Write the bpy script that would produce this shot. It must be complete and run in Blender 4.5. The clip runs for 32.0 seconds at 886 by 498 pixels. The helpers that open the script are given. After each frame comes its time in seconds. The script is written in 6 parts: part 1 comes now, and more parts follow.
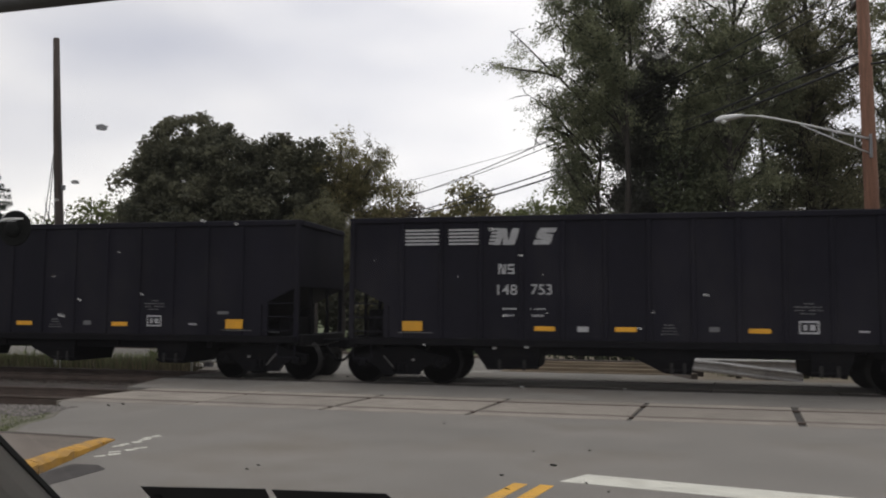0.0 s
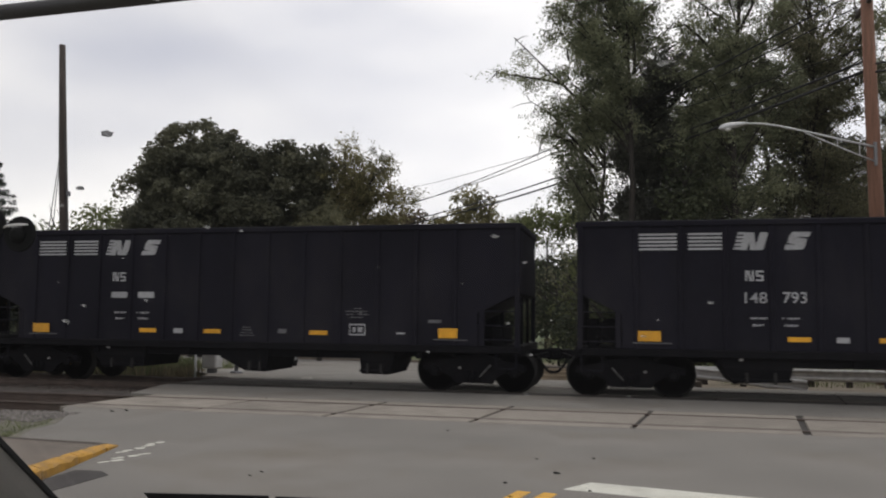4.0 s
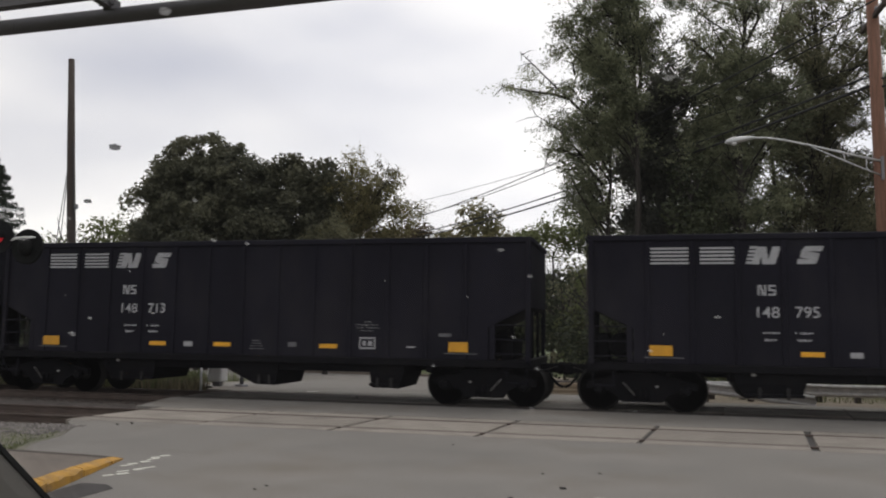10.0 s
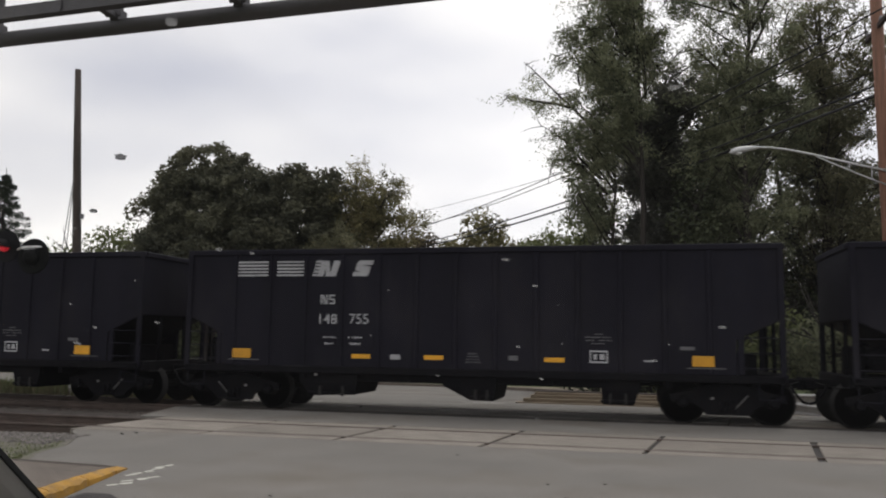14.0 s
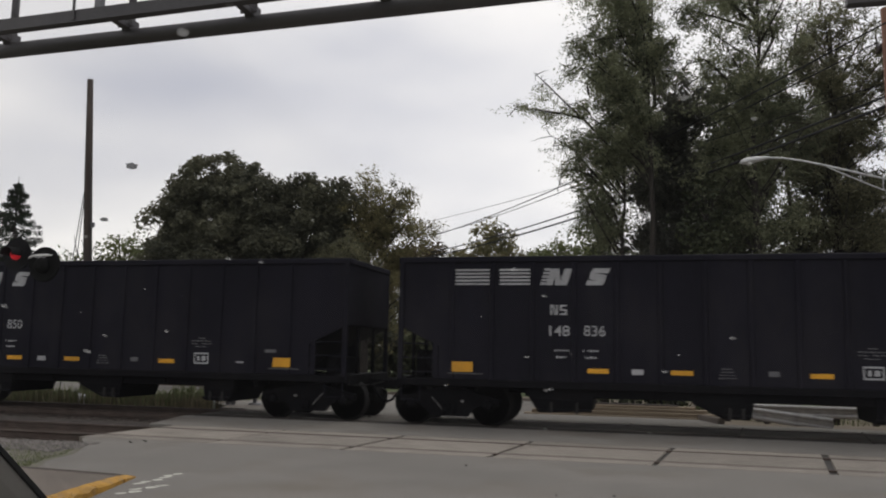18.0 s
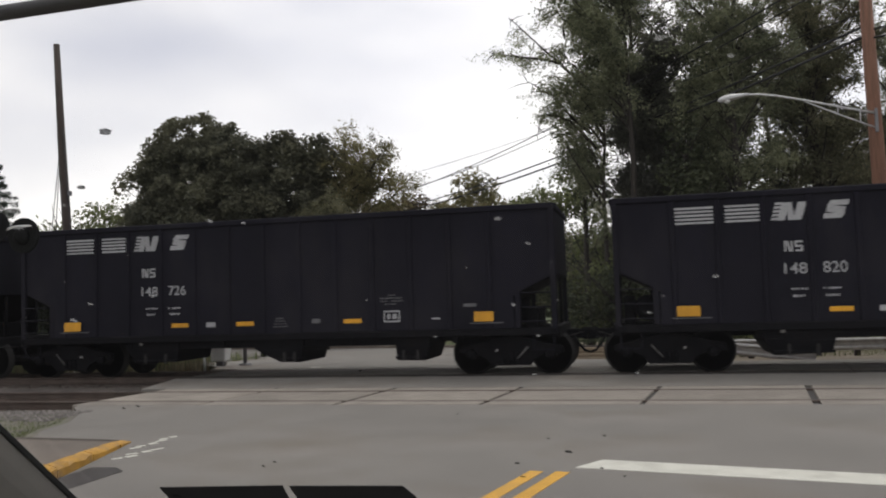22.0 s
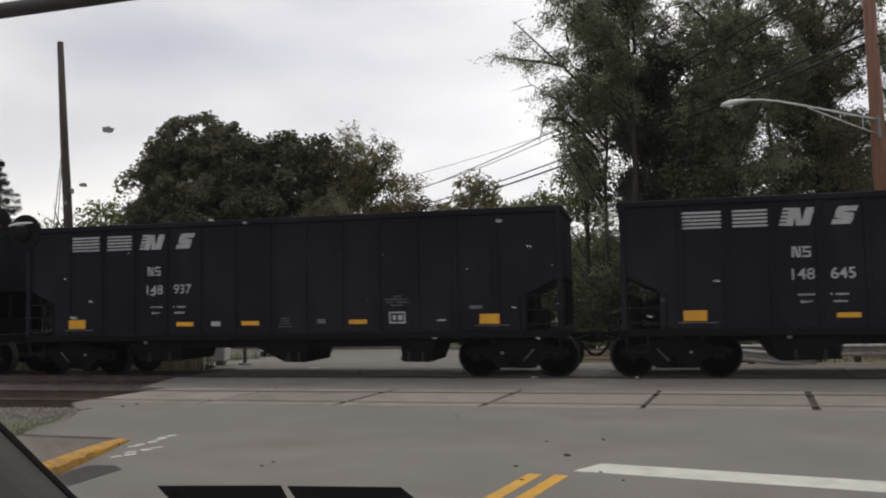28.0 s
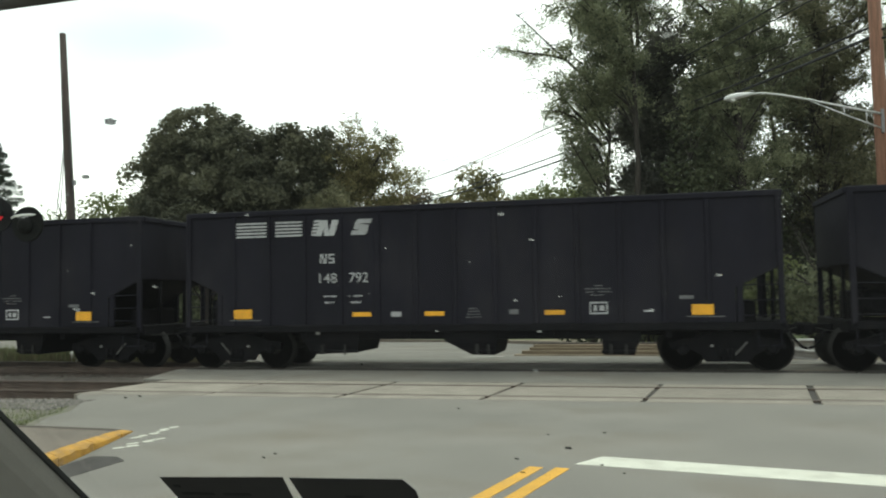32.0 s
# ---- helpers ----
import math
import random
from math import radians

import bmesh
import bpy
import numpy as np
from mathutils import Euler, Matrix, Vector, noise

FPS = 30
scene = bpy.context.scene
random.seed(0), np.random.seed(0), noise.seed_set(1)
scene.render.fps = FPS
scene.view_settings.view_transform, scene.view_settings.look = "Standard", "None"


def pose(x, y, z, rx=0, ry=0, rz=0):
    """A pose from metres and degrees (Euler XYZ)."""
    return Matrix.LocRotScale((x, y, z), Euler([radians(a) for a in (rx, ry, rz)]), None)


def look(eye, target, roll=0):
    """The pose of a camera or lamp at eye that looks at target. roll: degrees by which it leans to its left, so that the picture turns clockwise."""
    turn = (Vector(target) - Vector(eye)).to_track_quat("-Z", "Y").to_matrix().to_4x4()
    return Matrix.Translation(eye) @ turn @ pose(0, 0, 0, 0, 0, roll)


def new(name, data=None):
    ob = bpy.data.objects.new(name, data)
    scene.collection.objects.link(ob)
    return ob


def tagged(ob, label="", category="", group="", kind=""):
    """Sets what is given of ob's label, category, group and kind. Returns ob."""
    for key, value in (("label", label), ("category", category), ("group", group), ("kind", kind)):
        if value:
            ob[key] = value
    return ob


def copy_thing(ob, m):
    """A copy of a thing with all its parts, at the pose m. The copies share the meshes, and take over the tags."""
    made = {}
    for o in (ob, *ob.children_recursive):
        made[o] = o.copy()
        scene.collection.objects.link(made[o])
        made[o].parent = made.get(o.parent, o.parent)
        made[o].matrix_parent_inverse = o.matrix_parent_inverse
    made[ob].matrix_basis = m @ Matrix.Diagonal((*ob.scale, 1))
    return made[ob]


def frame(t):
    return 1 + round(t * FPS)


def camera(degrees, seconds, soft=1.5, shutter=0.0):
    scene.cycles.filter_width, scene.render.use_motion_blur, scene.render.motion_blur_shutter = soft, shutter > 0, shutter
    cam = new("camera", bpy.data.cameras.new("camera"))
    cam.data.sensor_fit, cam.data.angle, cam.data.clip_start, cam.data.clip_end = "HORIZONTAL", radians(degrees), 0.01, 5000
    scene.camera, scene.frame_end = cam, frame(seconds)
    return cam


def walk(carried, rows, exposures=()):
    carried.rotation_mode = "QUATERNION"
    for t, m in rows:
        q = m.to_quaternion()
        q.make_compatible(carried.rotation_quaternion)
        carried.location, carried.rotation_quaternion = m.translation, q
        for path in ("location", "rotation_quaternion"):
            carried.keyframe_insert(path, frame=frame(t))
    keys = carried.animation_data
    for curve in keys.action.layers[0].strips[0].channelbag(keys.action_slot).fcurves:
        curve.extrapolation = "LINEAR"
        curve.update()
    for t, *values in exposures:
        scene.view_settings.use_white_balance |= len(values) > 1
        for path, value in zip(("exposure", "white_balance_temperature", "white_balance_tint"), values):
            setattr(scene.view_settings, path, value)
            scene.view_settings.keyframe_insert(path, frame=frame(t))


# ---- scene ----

# ---------------------------------------------------------------- camera
# A phone held behind the windscreen of a waiting pickup; the track runs along x.
EYE = (0.0, 0.0, 1.64)
LOOKS = [  # seconds, then the turn in degrees
    (0, 94.228, -0.368, 12.525),
    (0.5, 94.255, -0.352, 12.531),
    (1, 94.405, -0.314, 12.494),
    (1.5, 94.523, -0.382, 12.582),
    (2, 94.539, -0.416, 12.638),
    (2.5, 94.561, -0.464, 12.684),
    (3, 94.571, -0.511, 12.695),
    (3.5, 94.635, -0.521, 12.708),
    (5.5, 94.978, -0.635, 13.051),
    (6, 95.081, -0.652, 13.015),
    (6.5, 95.144, -0.631, 13.026),
    (7, 95.133, -0.603, 13.118),
    (7.5, 95.223, -0.643, 13.175),
    (8, 95.324, -0.668, 13.182),
    (8.5, 95.373, -0.714, 13.162),
    (9, 95.438, -0.673, 13.161),
    (9.5, 95.524, -0.672, 13.209),
    (10, 95.665, -0.713, 13.186),
    (10.5, 95.769, -0.758, 13.220),
    (11, 95.808, -0.726, 13.208),
    (11.5, 95.882, -0.760, 13.224),
    (12, 95.961, -0.719, 13.368),
    (12.5, 95.998, -0.680, 13.416),
    (13, 96.119, -0.763, 13.447),
    (13.5, 96.254, -0.748, 13.469),
    (14, 96.339, -0.770, 13.505),
    (14.5, 96.293, -0.783, 13.566),
    (16.5, 96.611, -0.951, 13.773),
    (17, 96.678, -0.954, 13.852),
    (17.5, 96.841, -0.982, 14.009),
    (18, 97.009, -1.032, 14.112),
    (18.5, 97.139, -1.073, 14.214),
    (19, 97.224, -1.102, 14.235),
    (19.5, 97.282, -1.087, 14.261),
    (20, 97.249, -0.801, 14.194),
    (20.5, 96.449, 0.342, 13.900),
    (21, 94.399, 1.837, 13.510),
    (21.5, 93.030, 2.188, 13.232),
    (22, 93.618, 1.760, 13.191),
    (22.5, 93.881, 1.542, 13.429),
    (23, 94.023, 1.471, 13.350),
    (23.5, 94.366, 1.437, 13.348),
    (24, 94.401, 1.415, 13.314),
    (24.5, 94.215, 1.388, 13.365),
    (25, 94.067, 1.351, 13.320),
    (25.5, 93.931, 1.199, 13.212),
    (27.5, 93.736, 1.135, 13.191),
    (28, 93.745, 1.099, 13.221),
    (28.5, 93.608, 1.147, 13.574),
    (29, 93.373, 1.226, 14.092),
    (29.5, 93.423, 1.306, 14.038),
    (30, 93.715, 1.282, 13.547),
    (30.5, 93.682, 1.217, 13.267),
    (31, 93.601, 1.102, 13.158),
    (31.5, 93.548, 0.999, 13.178),
    (32, 93.252, 0.908, 13.357),
]
cam = camera(57.13, 32.0, soft=2.0, shutter=0.12)
walk(cam, [(t, pose(*EYE, a, b, c)) for t, a, b, c in LOOKS],
     exposures=[(0.0, 0.0, 6500, 10), (9.0, 0.03, 6500, 10), (14.0, 0.03, 6500, 10), (17.2, 0.04, 6500, 10), (18.0, -0.18, 6500, 10), (19.0, -0.08, 6500, 10), (20.0, -0.08, 6500, 10), (21.0, -0.13, 6500, 10), (21.5, -0.03, 6500, 10), (22.0, 0.15, 6500, 10),
                (23.0, -0.02, 6500, 10), (29.2, -0.03, 6500, 10), (30.0, 0.15, 6500, 9), (30.9, 0.52, 6600, 3), (31.4, 0.60, 6580, -4), (32.0, 0.72, 6500, -9)])

# ---------------------------------------------------------------- world and light: an overcast afternoon
world = bpy.data.worlds.new("overcast_sky")
scene.world = world
world.use_nodes = True
wn, wl = world.node_tree.nodes, world.node_tree.links
wn.clear()
SUN_UP, SUN_TURN = 66.0, 25.0
sky = wn.new("ShaderNodeTexSky")
sky.sky_type, sky.sun_disc = "NISHITA", False
sky.sun_elevation, sky.sun_rotation = radians(SUN_UP), radians(SUN_TURN)
sky.air_density, sky.dust_density = 1.0, 2.0
w_sky = wn.new("ShaderNodeBackground")
w_sky.inputs["Strength"].default_value = 0.10
wl.new(sky.outputs[0], w_sky.inputs["Color"])
coord = wn.new("ShaderNodeTexCoord")
squash = wn.new("ShaderNodeMapping")
squash.inputs["Scale"].default_value = (1.0, 1.0, 2.6)
squash.inputs["Location"].default_value = (0.33, 0.1, 0.35)
wl.new(coord.outputs["Generated"], squash.inputs["Vector"])
cloud = wn.new("ShaderNodeTexNoise")
cloud.inputs["Scale"].default_value, cloud.inputs["Detail"].default_value, cloud.inputs["Roughness"].default_value = 1.9, 5.0, 0.42
wl.new(squash.outputs[0], cloud.inputs["Vector"])
tone = wn.new("ShaderNodeValToRGB")
el = tone.color_ramp.elements
el[0].position, el[0].color = 0.34, (0.56, 0.562, 0.625, 1)
el[1].position, el[1].color = 0.66, (1.0, 0.96, 0.935, 1)
mid = el.new(0.52)
mid.color = (0.812, 0.79, 0.80, 1)
wl.new(cloud.outputs["Fac"], tone.inputs["Fac"])
w_cloud = wn.new("ShaderNodeBackground")
w_cloud.inputs["Strength"].default_value = 1.29
# the cloud layer thins towards the sun
toward = wn.new("ShaderNodeVectorMath")
toward.operation = "DOT_PRODUCT"
toward.inputs[1].default_value = (math.sin(radians(SUN_TURN)), math.cos(radians(SUN_TURN)), 0.0)
wl.new(coord.outputs["Generated"], toward.inputs[0])
thin = wn.new("ShaderNodeMapRange")
thin.inputs["From Min"].default_value, thin.inputs["From Max"].default_value = 0.3, 0.95
thin.inputs["To Min"].default_value, thin.inputs["To Max"].default_value = 0.84, 1.03
wl.new(toward.outputs["Value"], thin.inputs["Value"])
shade = wn.new("ShaderNodeVectorMath")
shade.operation = "SCALE"
wl.new(tone.outputs[0], shade.inputs[0]), wl.new(thin.outputs[0], shade.inputs["Scale"])
wl.new(shade.outputs[0], w_cloud.inputs["Color"])
cover = wn.new("ShaderNodeMixShader")
cover.inputs[0].default_value = 0.93
wl.new(w_sky.outputs[0], cover.inputs[1])
wl.new(w_cloud.outputs[0], cover.inputs[2])
w_out = wn.new("ShaderNodeOutputWorld")
wl.new(cover.outputs[0], w_out.inputs["Surface"])

sun = new("sun", bpy.data.lights.new("sun", "SUN"))
sun.data.energy, sun.data.angle, sun.data.color = 0.6, radians(25), (1.0, 0.97, 0.92)
_az, _el = radians(SUN_TURN), radians(SUN_UP)
sun.matrix_world = look((math.sin(_az) * math.cos(_el) * 50, math.cos(_az) * math.cos(_el) * 50, math.sin(_el) * 50), (0, 0, 0))


# ---------------------------------------------------------------- mesh and material tools
class Geo:
    """Vertices and faces gathered by hand; turned into one mesh."""

    def __init__(self):
        self.v, self.f, self.s = [], [], []

    def add(self, verts, faces, smooth=False):
        k = len(self.v)
        self.v += [tuple(p) for p in verts]
        self.f += [tuple(i + k for i in f) for f in faces]
        self.s += [smooth] * len(faces)
        return self

    def box(self, x0, x1, y0, y1, z0, z1, c=0.0):
        """A block; c cuts its edges."""
        if c <= 0:
            v = [(x, y, z) for z in (z0, z1) for y in (y0, y1) for x in (x0, x1)]
            return self.add(v, [(0, 2, 3, 1), (4, 5, 7, 6), (0, 1, 5, 4), (2, 6, 7, 3), (0, 4, 6, 2), (1, 3, 7, 5)])
        v, idx = [], {}
        for i, x in enumerate((x0, x1)):
            for j, y in enumerate((y0, y1)):
                for k, z in enumerate((z0, z1)):
                    sx, sy, sz = (c, -c)[i], (c, -c)[j], (c, -c)[k]
                    for a, p in enumerate(((x, y + sy, z + sz), (x + sx, y, z + sz), (x + sx, y + sy, z))):
                        idx[i, j, k, a] = len(v)
                        v.append(p)
        g = lambda i, j, k, a: idx[i, j, k, a]
        f = []
        for i in (0, 1):
            f.append(tuple(g(i, j, k, 0) for j, k in ((0, 0), (0, 1), (1, 1), (1, 0))[::1 if i == 0 else -1]))
            f.append(tuple(g(j, i, k, 1) for j, k in ((0, 0), (1, 0), (1, 1), (0, 1))[::1 if i == 0 else -1]))
            f.append(tuple(g(j, k, i, 2) for j, k in ((0, 0), (0, 1), (1, 1), (1, 0))[::1 if i == 0 else -1]))
            for j in (0, 1):
                f.append((g(i, j, 0, 0), g(i, j, 1, 0), g(i, j, 1, 1), g(i, j, 0, 1)))
                f.append((g(i, 0, j, 0), g(i, 1, j, 0), g(i, 1, j, 2), g(i, 0, j, 2)))
                f.append((g(0, i, j, 1), g(1, i, j, 1), g(1, i, j, 2), g(0, i, j, 2)))
                for k in (0, 1):
                    f.append((g(i, j, k, 0), g(i, j, k, 1), g(i, j, k, 2)))
        return self.add(v, f)

    def tube(self, pts, radii, n=8, cap=True, smooth=True):
        pts = [Vector(p) for p in pts]
        rings = []
        side = None
        for i, p in enumerate(pts):
            d = (pts[min(i + 1, len(pts) - 1)] - pts[max(i - 1, 0)]).normalized()
            ref = Vector((0, 0, 1)) if abs(d.z) < 0.9 else Vector((1, 0, 0))
            side = d.cross(ref).normalized() if side is None else (side - d * side.dot(d)).normalized()
            up = d.cross(side)
            r = radii[i] if isinstance(radii, (list, tuple)) else radii
            rings.append([p + (side * math.cos(a) + up * math.sin(a)) * r for a in (2 * math.pi * k / n for k in range(n))])
        v = [q for ring in rings for q in ring]
        f = [(i * n + k, i * n + (k + 1) % n, (i + 1) * n + (k + 1) % n, (i + 1) * n + k) for i in range(len(pts) - 1) for k in range(n)]
        self.add(v, f, smooth)
        if cap:
            k = len(self.v) - len(v)
            self.f += [tuple(k + i for i in range(n))[::-1], tuple(k + (len(pts) - 1) * n + i for i in range(n))]
            self.s += [False, False]
        return self

    def prism(self, poly, a0, a1, axis="y"):
        """A flat outline pushed from a0 to a1 along an axis; outline in the other two axes."""
        def at(p, a):
            return {"y": (p[0], a, p[1]), "x": (a, p[0], p[1]), "z": (p[0], p[1], a)}[axis]
        n = len(poly)
        v = [at(p, a0) for p in poly] + [at(p, a1) for p in poly]
        f = [tuple(range(n)), tuple(range(2 * n - 1, n - 1, -1))] + [(i, n + i, n + (i + 1) % n, (i + 1) % n) for i in range(n)]
        return self.add(v, f)

    def disc(self, x, y, z, r0, r1, h, n=20, axis="y"):
        """A wheel-like solid round an axis."""
        a, b = {"y": ((x, y - h, z), (x, y + h, z)), "z": ((x, y, z - h), (x, y, z + h)), "x": ((x - h, y, z), (x + h, y, z))}[axis]
        return self.tube([a, b], [r0, r1], n)

    def mesh(self, name):
        me = bpy.data.meshes.new(name)
        me.from_pydata(self.v, [], self.f)
        me.polygons.foreach_set("use_smooth", self.s)
        bm = bmesh.new()
        bm.from_mesh(me)
        bmesh.ops.recalc_face_normals(bm, faces=bm.faces)
        bm.to_mesh(me)
        bm.free()
        return me


def part(name, geo, material, parent=None, label="", at=None):
    me = geo if isinstance(geo, bpy.types.Mesh) else geo.mesh(name)
    if not me.materials:
        me.materials.append(material)
    ob = new(name, me)
    if at is not None:
        ob.matrix_basis = at
    if parent is not None:
        ob.parent = parent
    if label:
        ob["label"] = label
    return ob


def thing(name, at, label, category, group="", kind=""):
    ob = new(name)
    ob.empty_display_size = 0.2
    ob.matrix_basis = at if isinstance(at, Matrix) else pose(*at)
    return tagged(ob, label, category, group, kind)


def mat(name, color, rough=0.7, metal=0.0, vary=0.25, scale=3.0, fine=40.0, bump=0.15, dirt=None, dirt_amount=0.5, dirt_scale=0.8,
        island=0.0, obj=0.0, spec=0.5, stretch=(1, 1, 1), emit=0.0, depth=0.01):
    """A surface with two scales of variation, stains of another colour, and fine relief."""
    m = bpy.data.materials.new(name)
    m.use_nodes = True
    n, l = m.node_tree.nodes, m.node_tree.links
    b = n["Principled BSDF"]
    b.inputs["Roughness"].default_value, b.inputs["Metallic"].default_value = rough, metal
    b.inputs["Specular IOR Level"].default_value = spec
    tc = n.new("ShaderNodeTexCoord")
    mp = n.new("ShaderNodeMapping")
    mp.inputs["Scale"].default_value = stretch
    l.new(tc.outputs["Object"], mp.inputs["Vector"])
    big = n.new("ShaderNodeTexNoise")
    big.inputs["Scale"].default_value, big.inputs["Detail"].default_value = scale, 4.0
    small = n.new("ShaderNodeTexNoise")
    small.inputs["Scale"].default_value, small.inputs["Detail"].default_value = fine, 3.0
    l.new(mp.outputs[0], big.inputs["Vector"]), l.new(mp.outputs[0], small.inputs["Vector"])
    add = n.new("ShaderNodeMath")
    add.operation = "MULTIPLY_ADD"
    add.inputs[1].default_value = 0.5
    l.new(small.outputs["Fac"], add.inputs[0]), l.new(big.outputs["Fac"], add.inputs[2])
    ramp = n.new("ShaderNodeMapRange")
    ramp.inputs["From Min"].default_value, ramp.inputs["From Max"].default_value = 0.45, 1.05
    ramp.inputs["To Min"].default_value, ramp.inputs["To Max"].default_value = 1 - vary, 1 + vary
    l.new(add.outputs[0], ramp.inputs["Value"])
    value = ramp.outputs[0]
    for amount, socket in ((island, "island"), (obj, "object")):
        if amount:
            src = n.new("ShaderNodeNewGeometry" if socket == "island" else "ShaderNodeObjectInfo")
            r = n.new("ShaderNodeMapRange")
            r.inputs["To Min"].default_value, r.inputs["To Max"].default_value = 1 - amount, 1 + amount
            l.new(src.outputs["Random Per Island" if socket == "island" else "Random"], r.inputs["Value"])
            mul = n.new("ShaderNodeMath")
            mul.operation = "MULTIPLY"
            l.new(value, mul.inputs[0]), l.new(r.outputs[0], mul.inputs[1])
            value = mul.outputs[0]
    col = n.new("ShaderNodeMix")
    col.data_type, col.blend_type = "RGBA", "MULTIPLY"
    col.inputs["Factor"].default_value = 1.0
    col.inputs["A"].default_value = (*color, 1)
    comb = n.new("ShaderNodeCombineColor")
    for k in range(3):
        l.new(value, comb.inputs[k])
    l.new(comb.outputs[0], col.inputs["B"])
    out = col.outputs["Result"]
    if dirt:
        dn = n.new("ShaderNodeTexNoise")
        dn.inputs["Scale"].default_value, dn.inputs["Detail"].default_value, dn.inputs["Roughness"].default_value = dirt_scale, 6.0, 0.6
        l.new(mp.outputs[0], dn.inputs["Vector"])
        dr = n.new("ShaderNodeMapRange")
        dr.inputs["From Min"].default_value, dr.inputs["From Max"].default_value = 0.5, 0.72
        dr.inputs["To Max"].default_value = dirt_amount
        l.new(dn.outputs["Fac"], dr.inputs["Value"])
        mix = n.new("ShaderNodeMix")
        mix.data_type = "RGBA"
        mix.inputs["B"].default_value = (*dirt, 1)
        l.new(dr.outputs[0], mix.inputs["Factor"]), l.new(out, mix.inputs["A"])
        out = mix.outputs["Result"]
    l.new(out, b.inputs["Base Color"])
    if emit:
        b.inputs["Emission Color"].default_value, b.inputs["Emission Strength"].default_value = (*color, 1), emit
    if bump:
        bp = n.new("ShaderNodeBump")
        bp.inputs["Strength"].default_value, bp.inputs["Distance"].default_value = bump, depth
        l.new(small.outputs["Fac"], bp.inputs["Height"]), l.new(bp.outputs[0], b.inputs["Normal"])
    return m


def leaf_mat(name, dark, light, scatter=0.25):
    """Leaves: each its own shade between two colours, partly see-through to light."""
    m = bpy.data.materials.new(name)
    m.use_nodes = True
    n, l = m.node_tree.nodes, m.node_tree.links
    b = n["Principled BSDF"]
    b.inputs["Roughness"].default_value, b.inputs["Specular IOR Level"].default_value = 0.65, 0.25
    geo = n.new("ShaderNodeNewGeometry")
    tc = n.new("ShaderNodeTexCoord")
    noise_n = n.new("ShaderNodeTexNoise")
    noise_n.inputs["Scale"].default_value = 0.35
    l.new(tc.outputs["Object"], noise_n.inputs["Vector"])
    a = n.new("ShaderNodeMath")
    a.operation = "MULTIPLY_ADD"
    a.inputs[1].default_value, a.inputs[2].default_value = 0.6, -0.3
    l.new(geo.outputs["Random Per Island"], a.inputs[0])
    s = n.new("ShaderNodeMapRange")
    s.inputs["From Min"].default_value, s.inputs["From Max"].default_value = 0.3, 0.7
    l.new(noise_n.outputs["Fac"], s.inputs["Value"])
    t = n.new("ShaderNodeMath")
    t.operation, t.use_clamp = "ADD", True
    l.new(a.outputs[0], t.inputs[0]), l.new(s.outputs[0], t.inputs[1])
    mix = n.new("ShaderNodeMix")
    mix.data_type = "RGBA"
    mix.inputs["A"].default_value, mix.inputs["B"].default_value = (*dark, 1), (*light, 1)
    l.new(t.outputs[0], mix.inputs["Factor"])
    l.new(mix.outputs["Result"], b.inputs["Base Color"])
    tr = n.new("ShaderNodeBsdfTranslucent")
    l.new(mix.outputs["Result"], tr.inputs["Color"])
    ms = n.new("ShaderNodeMixShader")
    ms.inputs[0].default_value = scatter
    l.new(b.outputs[0], ms.inputs[1]), l.new(tr.outputs[0], ms.inputs[2])
    l.new(ms.outputs[0], n["Material Output"].inputs["Surface"])
    return m


def glass_mat(name, gloss=0.5):
    """A clear pane: light goes straight through, with a mirror share by Fresnel."""
    m = bpy.data.materials.new(name)
    m.use_nodes = True
    n, l = m.node_tree.nodes, m.node_tree.links
    n.remove(n["Principled BSDF"])
    tr, gl, fr, mul, ms = (n.new("ShaderNode" + k) for k in ("BsdfTransparent", "BsdfGlossy", "Fresnel", "Math", "MixShader"))
    tr.inputs["Color"].default_value = (0.985, 0.99, 0.988, 1)
    gl.inputs["Roughness"].default_value = 0.02
    fr.inputs["IOR"].default_value = 1.45
    mul.operation = "MULTIPLY"
    mul.inputs[1].default_value = gloss
    l.new(fr.outputs[0], mul.inputs[0]), l.new(mul.outputs[0], ms.inputs[0])
    l.new(tr.outputs[0], ms.inputs[1]), l.new(gl.outputs[0], ms.inputs[2])
    # a thin film of dust on the pane catches a little daylight
    dust, dm = n.new("ShaderNodeBsdfTranslucent"), n.new("ShaderNodeMixShader")
    dust.inputs["Color"].default_value = (0.8, 0.8, 0.82, 1)
    dm.inputs[0].default_value = 0.0018
    l.new(ms.outputs[0], dm.inputs[1]), l.new(dust.outputs[0], dm.inputs[2])
    l.new(dm.outputs[0], n["Material Output"].inputs["Surface"])
    return m


